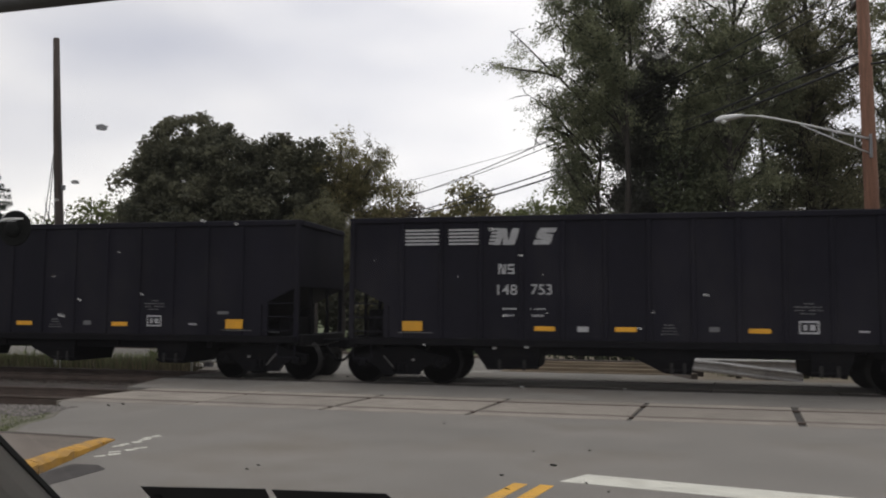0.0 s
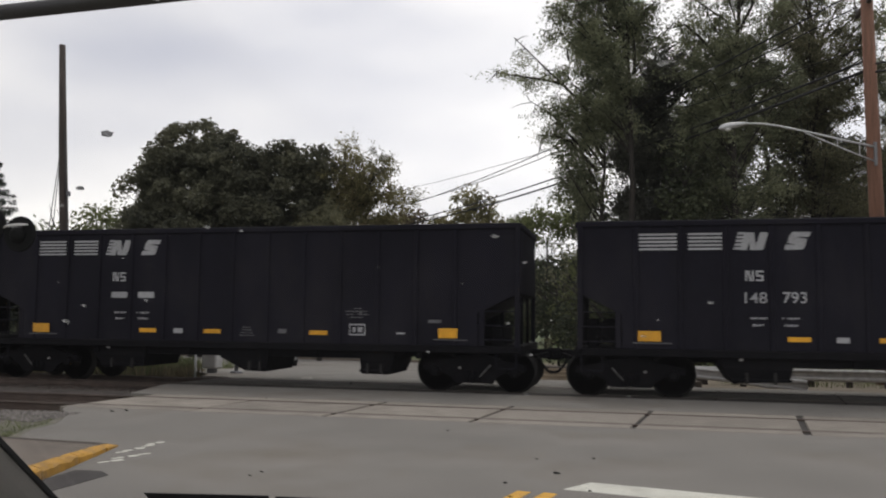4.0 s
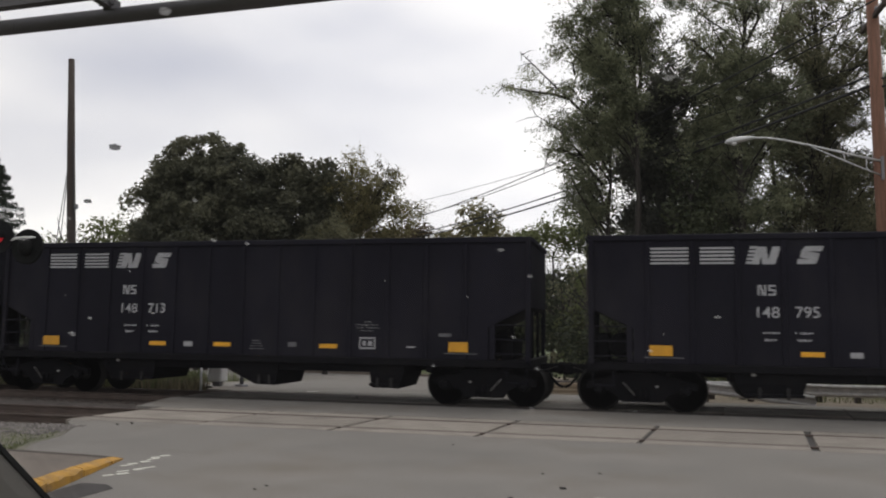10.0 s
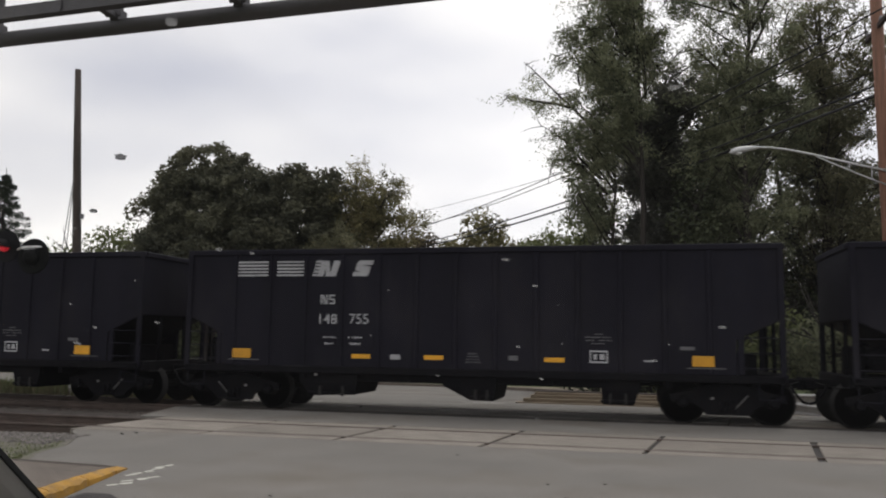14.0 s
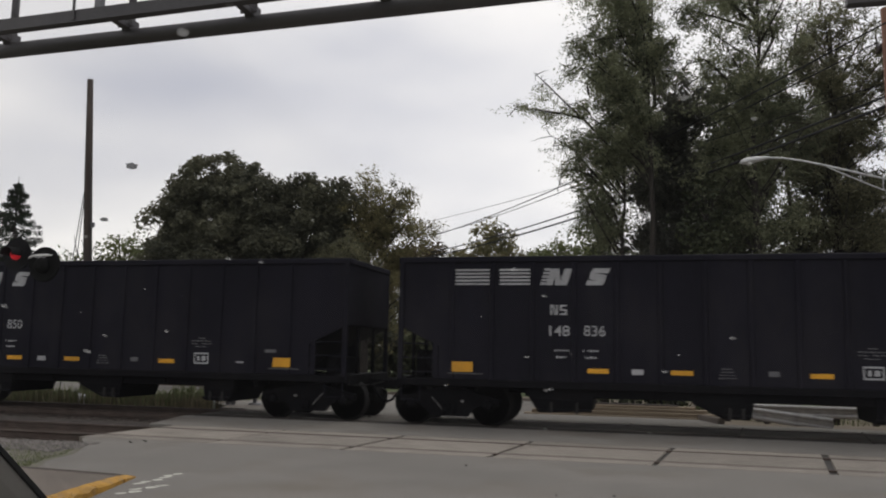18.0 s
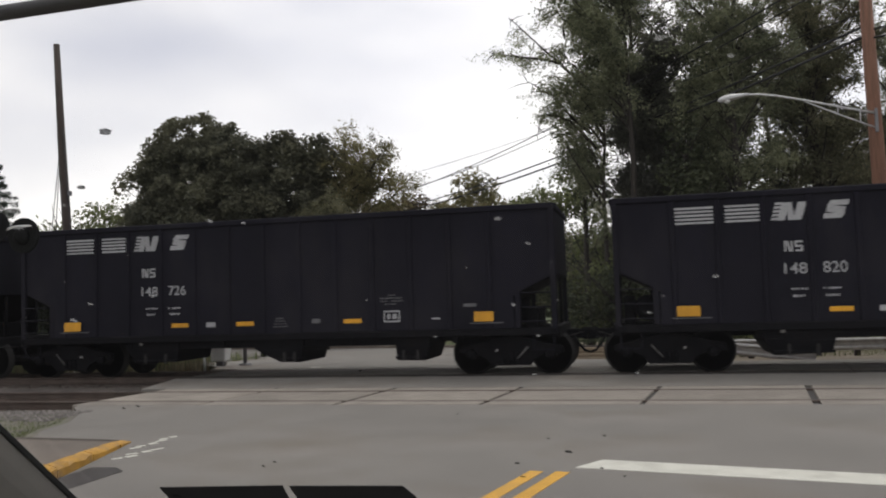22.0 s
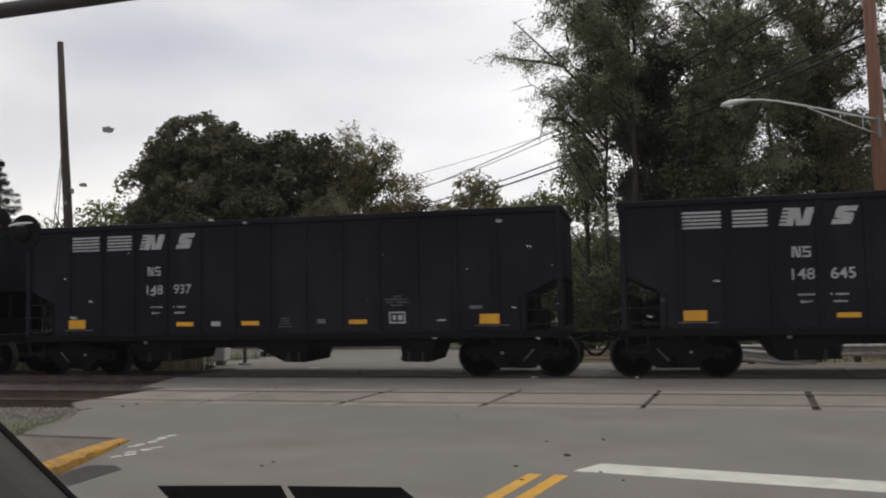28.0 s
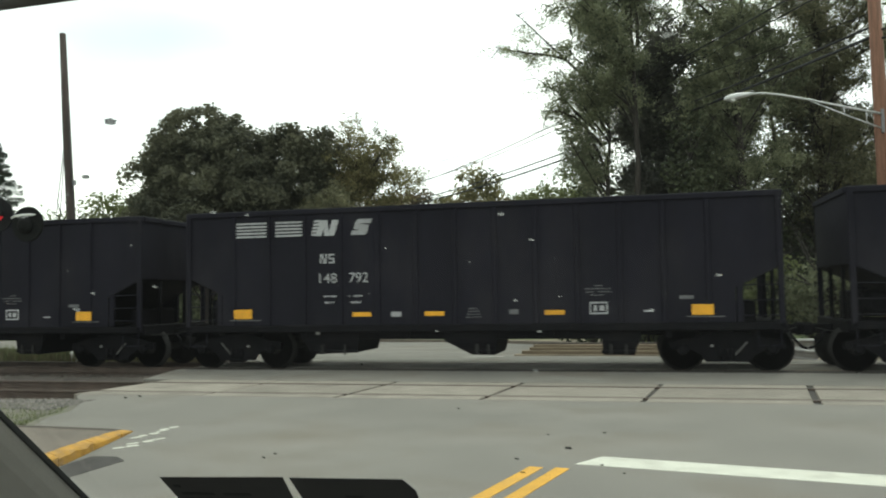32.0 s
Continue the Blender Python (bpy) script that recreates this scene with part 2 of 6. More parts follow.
def film_mat(name, color, share):
    """A thin dried film on glass: partly see-through."""
    m = bpy.data.materials.new(name)
    m.use_nodes = True
    n, l = m.node_tree.nodes, m.node_tree.links
    b = n["Principled BSDF"]
    b.inputs["Base Color"].default_value, b.inputs["Roughness"].default_value = (*color, 1), 0.5
    tl, tr, m1, m2 = n.new("ShaderNodeBsdfTranslucent"), n.new("ShaderNodeBsdfTransparent"), n.new("ShaderNodeMixShader"), n.new("ShaderNodeMixShader")
    tl.inputs["Color"].default_value = (*color, 1)
    m1.inputs[0].default_value, m2.inputs[0].default_value = 0.6, share
    l.new(b.outputs[0], m1.inputs[1]), l.new(tl.outputs[0], m1.inputs[2])
    l.new(tr.outputs[0], m2.inputs[1]), l.new(m1.outputs[0], m2.inputs[2])
    l.new(m2.outputs[0], n["Material Output"].inputs["Surface"])
    return m


# ---------------------------------------------------------------- materials
ASPHALT = mat("worn_asphalt", (0.190, 0.177, 0.159), 0.88, vary=0.24, scale=0.42, fine=45, bump=0.35, dirt=(0.145, 0.122, 0.095), dirt_amount=0.85, dirt_scale=0.4)
PATCH = mat("dark_asphalt_patch", (0.045, 0.04, 0.038), 0.9, vary=0.3, scale=5, fine=90, bump=0.4)
SHADOW_BROWN = mat("shadow_line_brown", (0.06, 0.047, 0.037), 0.95, vary=0.35, scale=6, fine=60, bump=0.5, depth=0.02)
PANEL = mat("crossing_concrete", (0.25, 0.222, 0.19), 0.85, vary=0.22, scale=1.2, fine=40, bump=0.25, dirt=(0.15, 0.13, 0.11), dirt_amount=0.6, dirt_scale=1.1, obj=0.14)
# Dark brown for the strip panels along the near side of the train's track.
RAIL_STRIP = mat("dark_rail_strip", (0.034, 0.028, 0.024), 0.9, vary=0.35, scale=2, fine=25, stretch=(1, 4, 4), bump=0.4, obj=0.2)
FILLER = mat("rubber_joint", (0.05, 0.045, 0.042), 0.85, vary=0.3, scale=4)
RAIL = mat("rail_steel", (0.085, 0.062, 0.05), 0.55, 0.3, vary=0.3, scale=3, dirt=(0.05, 0.028, 0.02), dirt_amount=0.8, dirt_scale=2)
TIE = mat("weathered_tie", (0.08, 0.065, 0.052), 0.9, vary=0.35, scale=3, fine=30, stretch=(4, 1, 4), bump=0.4, obj=0.2)
BALLAST = mat("ballast_stone", (0.105, 0.09, 0.08), 0.9, vary=0.3, scale=4, fine=30, bump=0.6, depth=0.03, dirt=(0.12, 0.09, 0.07), dirt_amount=0.6, dirt_scale=0.8)
STONE = mat("loose_stone", (0.165, 0.15, 0.138), 0.9, vary=0.2, scale=9, island=0.4)
VERGE_SOIL = mat("mossy_gravel", (0.15, 0.138, 0.112), 0.95, vary=0.35, scale=3, fine=28, bump=0.6, depth=0.02, dirt=(0.085, 0.098, 0.04), dirt_amount=0.85, dirt_scale=1.1)
TRACK_STONE = mat("oily_track_stone", (0.085, 0.066, 0.056), 0.9, vary=0.25, scale=7, island=0.4)
GRASS_G = mat("grassy_ground", (0.075, 0.10, 0.035), 0.95, vary=0.4, scale=1.2, fine=18, bump=0.5, depth=0.03, dirt=(0.17, 0.14, 0.09), dirt_amount=0.6, dirt_scale=0.25)
VERGE = mat("dry_verge", (0.2, 0.165, 0.12), 0.95, vary=0.25, scale=0.9, fine=25, bump=0.4, depth=0.02, dirt=(0.14, 0.13, 0.07), dirt_amount=0.5, dirt_scale=0.5)
BLADE = mat("grass_blade", (0.13, 0.15, 0.06), 0.8, vary=0.2, island=0.5, bump=0)
DRYBLADE = mat("dry_grass_blade", (0.15, 0.125, 0.07), 0.85, vary=0.2, island=0.45, bump=0)
WALKWAY = mat("old_concrete", (0.14, 0.116, 0.096), 0.9, vary=0.28, scale=2, fine=60, bump=0.3, dirt=(0.14, 0.12, 0.1), dirt_amount=0.5, dirt_scale=1.2)
YELLOW = mat("yellow_road_paint", (0.62, 0.33, 0.035), 0.7, vary=0.15, scale=6, fine=70, dirt=(0.35, 0.24, 0.1), dirt_amount=0.45, dirt_scale=4)
CURB_Y = mat("chipped_yellow_paint", (0.47, 0.25, 0.035), 0.75, vary=0.32, scale=6, fine=45, dirt=(0.17, 0.12, 0.075), dirt_amount=0.95, dirt_scale=5.5)
WHITE = mat("white_road_paint", (0.60, 0.59, 0.52), 0.75, vary=0.14, scale=5, fine=70, dirt=(0.34, 0.325, 0.28), dirt_amount=0.6, dirt_scale=3)
CAR_BLACK = mat("dusty_black_freight_paint", (0.0112, 0.0106, 0.0165), 0.65, vary=0.3, scale=0.8, fine=9, bump=0.12, dirt=(0.027, 0.025, 0.028), dirt_amount=0.55, dirt_scale=0.7, stretch=(1, 1, 0.45), spec=0.08)
# Underframe and wheel colours are lowered to hold the shade beneath the cars.
CAR_DARK = mat("shade_dark_underframe", (0.0042, 0.0040, 0.0056), 0.8, vary=0.35, scale=2, fine=20, bump=0.2, dirt=(0.011, 0.009, 0.008), dirt_amount=0.5, dirt_scale=2, spec=0.12)
RUST = mat("rusty_inner_steel", (0.035, 0.022, 0.017), 0.85, vary=0.35, scale=1.5)
WHEEL = mat("shade_dark_wheel_steel", (0.009, 0.008, 0.0075), 0.7, 0.1, vary=0.3, scale=4)
DULL = mat("dirty_rod_steel", (0.15, 0.145, 0.14), 0.6, 0.3, vary=0.4, scale=5)
BRIGHT = mat("worn_bare_steel", (0.42, 0.41, 0.40), 0.45, 0.4, vary=0.3, scale=6)
DECAL_Y = mat("reflective_yellow", (0.70, 0.34, 0.012), 0.5, vary=0.1, scale=6, obj=0.14, dirt=(0.35, 0.18, 0.02), dirt_amount=0.4, dirt_scale=5, bump=0)
DECAL_R = mat("reflective_red", (0.22, 0.02, 0.03), 0.5, bump=0)
LETTER = mat("faded_white_lettering", (0.36, 0.36, 0.37), 0.7, vary=0.12, scale=4, fine=30, obj=0.14, dirt=(0.14, 0.14, 0.145), dirt_amount=0.55, dirt_scale=2.2, bump=0)
LETTER_NEW = mat("fresh_white_lettering", (0.55, 0.55, 0.56), 0.6, vary=0.08, scale=5, bump=0)
LETTER_DIM = mat("soot_dimmed_lettering", (0.11, 0.11, 0.115), 0.7, vary=0.25, scale=6, bump=0)
GALV = mat("weathered_grey_steel", (0.20, 0.20, 0.21), 0.55, 0.5, vary=0.2, scale=2, dirt=(0.09, 0.08, 0.08), dirt_amount=0.5)
GANTRY = mat("dull_painted_tube", (0.072, 0.068, 0.072), 0.55, 0.2, vary=0.2, scale=1.5, fine=20)
LAMP_M = mat("pale_aluminium", (0.55, 0.55, 0.55), 0.45, 0.4, vary=0.12, scale=3)
WOOD_P = mat("creosoted_pole", (0.055, 0.042, 0.036), 0.9, vary=0.4, scale=2, fine=25, stretch=(6, 6, 0.5), bump=0.4)
WOOD_R = mat("red_brown_pole", (0.17, 0.085, 0.055), 0.9, vary=0.35, scale=2, fine=25, stretch=(6, 6, 0.5), bump=0.4)
WIRE = mat("black_cable", (0.02, 0.02, 0.022), 0.7, bump=0)
# Bark tone lowered so the colour itself gives the trunks their backlit darkness.
BARK = mat("bark", (0.032, 0.027, 0.023), 0.95, vary=0.4, scale=2, fine=14, stretch=(3, 3, 0.6), bump=0.5, depth=0.03)
BARK_P = mat("pale_bark", (0.12, 0.105, 0.09), 0.95, vary=0.35, scale=2, fine=14, stretch=(3, 3, 0.6), bump=0.5, depth=0.03)
BLACK_P = mat("black_plastic", (0.008, 0.008, 0.009), 0.75, vary=0.2, scale=8, spec=0.15)
SHIELD = mat("grey_green_shield", (0.0115, 0.012, 0.0118), 0.8, vary=0.25, scale=5, fine=30, spec=0.06)
RED_HOT = mat("bright_red_lens", (1.0, 0.06, 0.03), 0.3, emit=3.0, bump=0)
RED_L = mat("lit_red_lens", (0.7, 0.02, 0.035), 0.3, emit=0.25, bump=0)
WHITE_B = mat("white_enamel", (0.7, 0.7, 0.69), 0.4, vary=0.06, scale=3, bump=0.02)
DASH = mat("dark_dash_vinyl", (0.03, 0.03, 0.031), 0.8, vary=0.1, scale=30, bump=0.1, depth=0.001)
BODY_P = mat("dark_truck_paint", (0.05, 0.055, 0.06), 0.35, vary=0.05, bump=0)
TRIM = mat("grey_fabric_trim", (0.46, 0.435, 0.395), 0.95, vary=0.06, scale=20, fine=400, bump=0.2, depth=0.001)
FRIT = mat("black_frit", (0.006, 0.006, 0.006), 0.5, bump=0)
EDGING = mat("tan_timber_edging", (0.30, 0.24, 0.17), 0.9, vary=0.3, scale=1.5, fine=20, stretch=(1, 4, 4), bump=0.3)
STICKER = mat("sticker_back", (0.055, 0.052, 0.05), 0.6, vary=0.12, scale=30, bump=0)
STICKER_T = mat("sticker_print", (0.02, 0.02, 0.02), 0.6, bump=0)
DROP = film_mat("dried_drop", (0.8, 0.8, 0.79), 0.27)
BUG = film_mat("dark_smear", (0.03, 0.029, 0.028), 0.86)
GLASS = glass_mat("clear_glass", 0.04)
CAR_GLASS = mat("dark_car_window", (0.01, 0.012, 0.014), 0.08, bump=0, spec=0.8)
CAR_GREY = mat("dark_car_paint", (0.035, 0.037, 0.04), 0.3, vary=0.05, bump=0)
TYRE = mat("tyre_rubber", (0.015, 0.015, 0.015), 0.85, bump=0.1)
# Haze over the trees is put into the raised maple, locust and olive tones.
LEAF_MAPLE = leaf_mat("haze_lifted_maple_leaves", (0.06, 0.064, 0.045), (0.165, 0.162, 0.105), 0.35)
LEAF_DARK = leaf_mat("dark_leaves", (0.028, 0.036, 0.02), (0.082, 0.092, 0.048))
LEAF_YELLOW = leaf_mat("turning_leaves", (0.085, 0.085, 0.045), (0.30, 0.265, 0.13), 0.55)
LEAF_LOCUST = leaf_mat("locust_leaves", (0.10, 0.112, 0.07), (0.32, 0.335, 0.21), 0.58)
LEAF_FRESH = leaf_mat("fresh_leaves", (0.085, 0.10, 0.04), (0.20, 0.22, 0.10), 0.35)
# Neutral dark tone that paints in the shade of the grove's interior.
LEAF_SHADED = leaf_mat("shaded_interior_leaves", (0.066, 0.067, 0.06), (0.16, 0.162, 0.128), 0.4)
LEAF_OLIVE = leaf_mat("olive_leaves", (0.088, 0.09, 0.054), (0.255, 0.245, 0.15), 0.5)
LEAF_BROWN = leaf_mat("browning_leaves", (0.07, 0.055, 0.032), (0.17, 0.135, 0.08), 0.3)
NEEDLE = leaf_mat("conifer_needles", (0.010, 0.017, 0.010), (0.03, 0.042, 0.022), 0.1)


# ---------------------------------------------------------------- ground, road and tracks
def slope_z(y):
    """The land lies level up to the tracks and falls away behind them."""
    return 0.0 if y <= 20.5 else -0.04 * (min(y, 45.0) - 20.5)


Y_TRAIN, Y_NEAR, HALF = 18.55, 13.86, 0.7175
EDGE_L = [(-17, -40), (-6.9, 0), (-5.55, 6.4), (-5.62, 7.1), (-6.16, 9.1), (-6.5, 9.22), (-7.8, 9.28), (-8.15, 10.0), (-8.3, 10.7), (-8.8, 11.6), (-9.45, 12.3), (-9.62, 12.7), (-9.65, 13.75), (-10.4, 16.6), (-11.2, 20.5)]
EDGE_R = [(9.2, 20.5), (7.2, 12), (5.5, 5), (4.2, 0), (-5.5, -40)]


def sheet(rows, zoff=0.0):
    """A ground surface from rows of (y, x-list), each row as many points."""
    g = Geo()
    v = [(x, y, slope_z(y) + zoff) for y, xs in rows for x in xs]
    n = len(rows[0][1])
    g.add(v, [(r * n + i, r * n + i + 1, (r + 1) * n + i + 1, (r + 1) * n + i) for r in range(len(rows) - 1) for i in range(n - 1)])
    return g


xs_g = [-2500, -300, -80, -40, -20, -10, 0, 10, 20, 40, 80, 300, 2500]
ground = part("ground", sheet([(y, xs_g) for y in (-2500, -200, -40, 0, 10, 20.5, 25, 30, 36, 45, 80, 200, 800, 3500)], -0.26), GRASS_G)
tagged(ground, "grassy ground falling away gently behind the tracks", "ground", kind="structure")


def slab(name, outline, z0, z1, material, label, category="road"):
    ob = part(name, Geo().prism(outline, z0, z1, "z"), material)
    return tagged(ob, label, category, kind="structure")


# the road up to the near track, between the tracks, and behind them
def cut(edge, y):
    for (xa, ya), (xb, yb) in zip(edge, edge[1:]):
        if min(ya, yb) <= y <= max(ya, yb):
            return xa + (xb - xa) * (y - ya) / (yb - ya)


def strip_outline(y0, y1):
    left = [(cut(EDGE_L, y0), y0)] + [p for p in EDGE_L if y0 < p[1] < y1] + [(cut(EDGE_L, y1), y1)]
    right = [(cut(EDGE_R, y1), y1)] + [p for p in EDGE_R if y0 < p[1] < y1] + [(cut(EDGE_R, y0), y0)]
    return left + right


road = slab("road", strip_outline(-39, Y_NEAR - 1.25), -0.25, 0.0, ASPHALT, "worn grey asphalt road leading up to the railway crossing")
slab("road_between_tracks", strip_outline(Y_NEAR + 1.25, Y_TRAIN - 1.25), -0.25, 0.0, ASPHALT, "worn grey asphalt between the two railway tracks")
slab("road_beyond", strip_outline(Y_TRAIN + 1.25, 20.5), -0.25, 0.0, ASPHALT, "worn grey asphalt just past the far track")
far_rows = [(20.5, [-11.2, -7, -2, 1.6]), (24, [-14, -9, -3, 1.1]), (27.2, [-19, -12, -5, 0.6]), (31, [-30, -16, -7, -1.0]), (36, [-70, -24, -10, -3.1]),
            (40, [-140, -40, -16, -6.4]), (43.6, [-200, -50, -24, -11.0]), (47, [-260, -120, -60, -34])]
tagged(part("far_road", sheet(far_rows), ASPHALT), "grey road curving away to the left behind the tracks", "road", kind="structure")
tagged(part("verge", sheet([(20.5, [1.62, 4, 20, 60]), (24, [1.12, 3.6, 20, 60]), (27.2, [0.62, 2.4, 20, 60]), (31, [-0.98, 1.0, 20, 60]), (36, [-3.08, -0.8, 20, 60]),
                            (40, [-6.38, -3.8, 20, 60]), (43.6, [-10.98, -8, 20, 60]), (47, [-33.9, -20, 20, 60])], -0.01), VERGE),
       "dry tan verge along the outside of the curving road", "verge", kind="structure")

# kerb along the outer side of the far road
kerb_pts = [(1.55, 20.6), (1.1, 24), (0.62, 27.2), (-0.98, 31), (-3.08, 36), (-6.38, 40), (-10.98, 43.6), (-34, 47)]
g = Geo()
for (xa, ya), (xb, yb) in zip(kerb_pts, kerb_pts[1:]):
    d = Vector((xb - xa, yb - ya, 0)).normalized()
    nrm = Vector((d.y, -d.x, 0)) * 0.16
    za, zb = slope_z(ya), slope_z(yb)
    v = [(xa, ya, za - 0.1), (xb, yb, zb - 0.1), (xb, yb, zb + 0.13), (xa, ya, za + 0.13)]
    g.add(v + [(x + nrm.x, y + nrm.y, z + (0.01 if i > 1 else 0)) for i, (x, y, z) in enumerate(v)],
          [(0, 1, 2, 3), (7, 6, 5, 4), (3, 2, 6, 7), (0, 4, 5, 1), (0, 3, 7, 4), (1, 5, 6, 2)])
tagged(part("far_kerb", g, WALKWAY), "low pale concrete kerb beside the far road", "kerb", kind="structure")


def line_paint(name, a, b, width, material, label, z=0.004, ends=0.0):
    a, b = Vector((*a, 0)), Vector((*b, 0))
    d = (b - a).normalized()
    s = Vector((d.y, -d.x, 0)) * width / 2
    poly = [(p.x, p.y) for p in (a - s - d * ends, b - s, b + s, a + s + d * ends)]
    g = Geo()
    v = [(x, y, slope_z(y) + 0.0005) for x, y in poly] + [(x, y, slope_z(y) + z) for x, y in poly]
    g.add(v, [(3, 2, 1, 0), (4, 5, 6, 7), (0, 1, 5, 4), (1, 2, 6, 5), (2, 3, 7, 6), (3, 0, 4, 7)])
    return tagged(part(name, g, material), label, "road marking", kind="structure")


line_paint("stop_line", (-0.50, 8.19), (5.9, 6.95), 0.44, WHITE, "broad white stop line painted before the crossing", ends=-0.08)
line_paint("yellow_line", (-0.97, 7.80), (-4.1, -5.0), 0.135, YELLOW, "one stripe of the double yellow centre line")
line_paint("yellow_line", (-0.72, 7.79), (-3.85, -5.0), 0.135, YELLOW, "one stripe of the double yellow centre line")
line_paint("far_white_line", (-8.3, 20.0), (-3.6, 22.4), 0.13, WHITE, "thin white line on the road past the tracks")
wm = random.Random(77)
for (xa, ya), (xb, yb), n in (((-5.70, 8.0), (-5.55, 8.72), 5), ((-5.92, 8.62), (-5.80, 9.58), 6)):
    for k in range(n):
        u, du = (k + wm.uniform(0, .25)) / n, wm.uniform(.5, .95) / n
        dx = wm.gauss(0, .03)
        line_paint("worn_white_mark", (xa + (xb - xa) * u + dx, ya + (yb - ya) * u), (xa + (xb - xa) * (u + du) + dx + .05, ya + (yb - ya) * (u + du)), wm.uniform(.05, .1), WHITE, "scuffed remains of white paint on the asphalt")
tagged(part("asphalt_patch", Geo().prism([(-5.57, 6.0), (-5.2, 6.35), (-5.15, 7.45), (-5.35, 7.62), (-5.64, 7.6)], -0.02, 0.004, "z"), PATCH), "dark patch of newer asphalt along the kerb", "road patch", kind="structure")
# left corner: kerb, walkway, rough verge
walk_rows = [(4.5, -7.3, .07), (6.0, -5.73, .07), (7.1, -5.77, .07), (7.9, -5.98, .06), (8.6, -6.17, .03), (9.05, -6.4, .012), (9.15, -7.7, .012)]
g = Geo()
for (ya, xa, za), (yb, xb, zb) in zip(walk_rows, walk_rows[1:]):
    g.add([(-40, ya, za), (xa, ya, za), (xb, yb, zb), (-40, yb, zb), (-40, ya, -.25), (xa, ya, -.25), (xb, yb, -.25), (-40, yb, -.25)],
          [(0, 1, 2, 3), (1, 5, 6, 2), (0, 4, 5, 1), (2, 6, 7, 3)])
tagged(part("walkway", g, WALKWAY), "weathered concrete walkway beside the road", "walkway", kind="structure")
# The shadow line behind the walkway, laid down as a dark brown strip.
slab("dirt_strip", [(-40, 9.17), (-7.72, 9.17), (-6.42, 9.07), (-6.2, 9.02), (-6.22, 9.16), (-6.6, 9.24), (-7.8, 9.33), (-40, 9.5)], -0.2, 0.005, SHADOW_BROWN, "dark brown strip drawn as the shadow line behind the walkway", "dirt")
rough = slab("rough_verge", [(-40, 9.52), (-7.85, 9.35), (-8.18, 10.0), (-8.33, 10.7), (-8.83, 11.6), (-9.2, 11.95), (-40, 11.85)], -0.25, -0.012, VERGE_SOIL, "gravelly verge with tufts of grass before the tracks", "verge")
kerb = thing("yellow_kerb", (0, 0, 0), "chipped yellow-painted concrete kerb at the road corner", "kerb")
kp = [(-5.58, 5.6, 0.12), (-5.60, 6.4, 0.118), (-5.66, 7.12, 0.115), (-5.86, 7.95, 0.092), (-6.06, 8.72, 0.05), (-6.17, 9.1, 0.012)]
kr = random.Random(8)
for i, (a, b) in enumerate(zip(kp, kp[1:])):
    g, n, v = Geo(), 7, []
    for j in range(n + 1):
        u = j / n
        x, y, h = (a[q] + (b[q] - a[q]) * u for q in range(3))
        y += 0.006 if j == 0 else (-0.006 if j == n else 0)
        w, c = 0.14 + kr.gauss(0, .008), h * kr.uniform(.55, .85)
        e = kr.uniform(.02, .06)
        v += [(x, y, -0.1), (x + kr.gauss(0, .006), y, c), (x - e, y, h * kr.uniform(.88, 1.03)), (x - w, y, h + 0.012), (x - w, y, -0.1)]
    f = [(0, 1, 2, 3, 4), tuple(5 * n + q for q in (4, 3, 2, 1, 0))]
    for j in range(n):
        f += [(5 * j + q, 5 * j + 5 + q, 5 * j + 6 + q, 5 * j + 1 + q) for q in range(4)]
    part("kerb_stone", g.add(v, f), CURB_Y, kerb)


# ---------------------------------------------------------------- tracks
def rail_geo(x0, x1, y, top=0.0):
    g = Geo()
    prof = [(-.068, -.17), (.068, -.17), (.068, -.155), (.012, -.135), (.010, -.045), (.036, -.03), (.036, -.004), (.030, 0), (-.030, 0), (-.036, -.004), (-.036, -.03), (-.010, -.045), (-.012, -.135), (-.068, -.155)]
    g.prism([(y + a, top + b) for a, b in prof], x0, x1, "x")
    return g


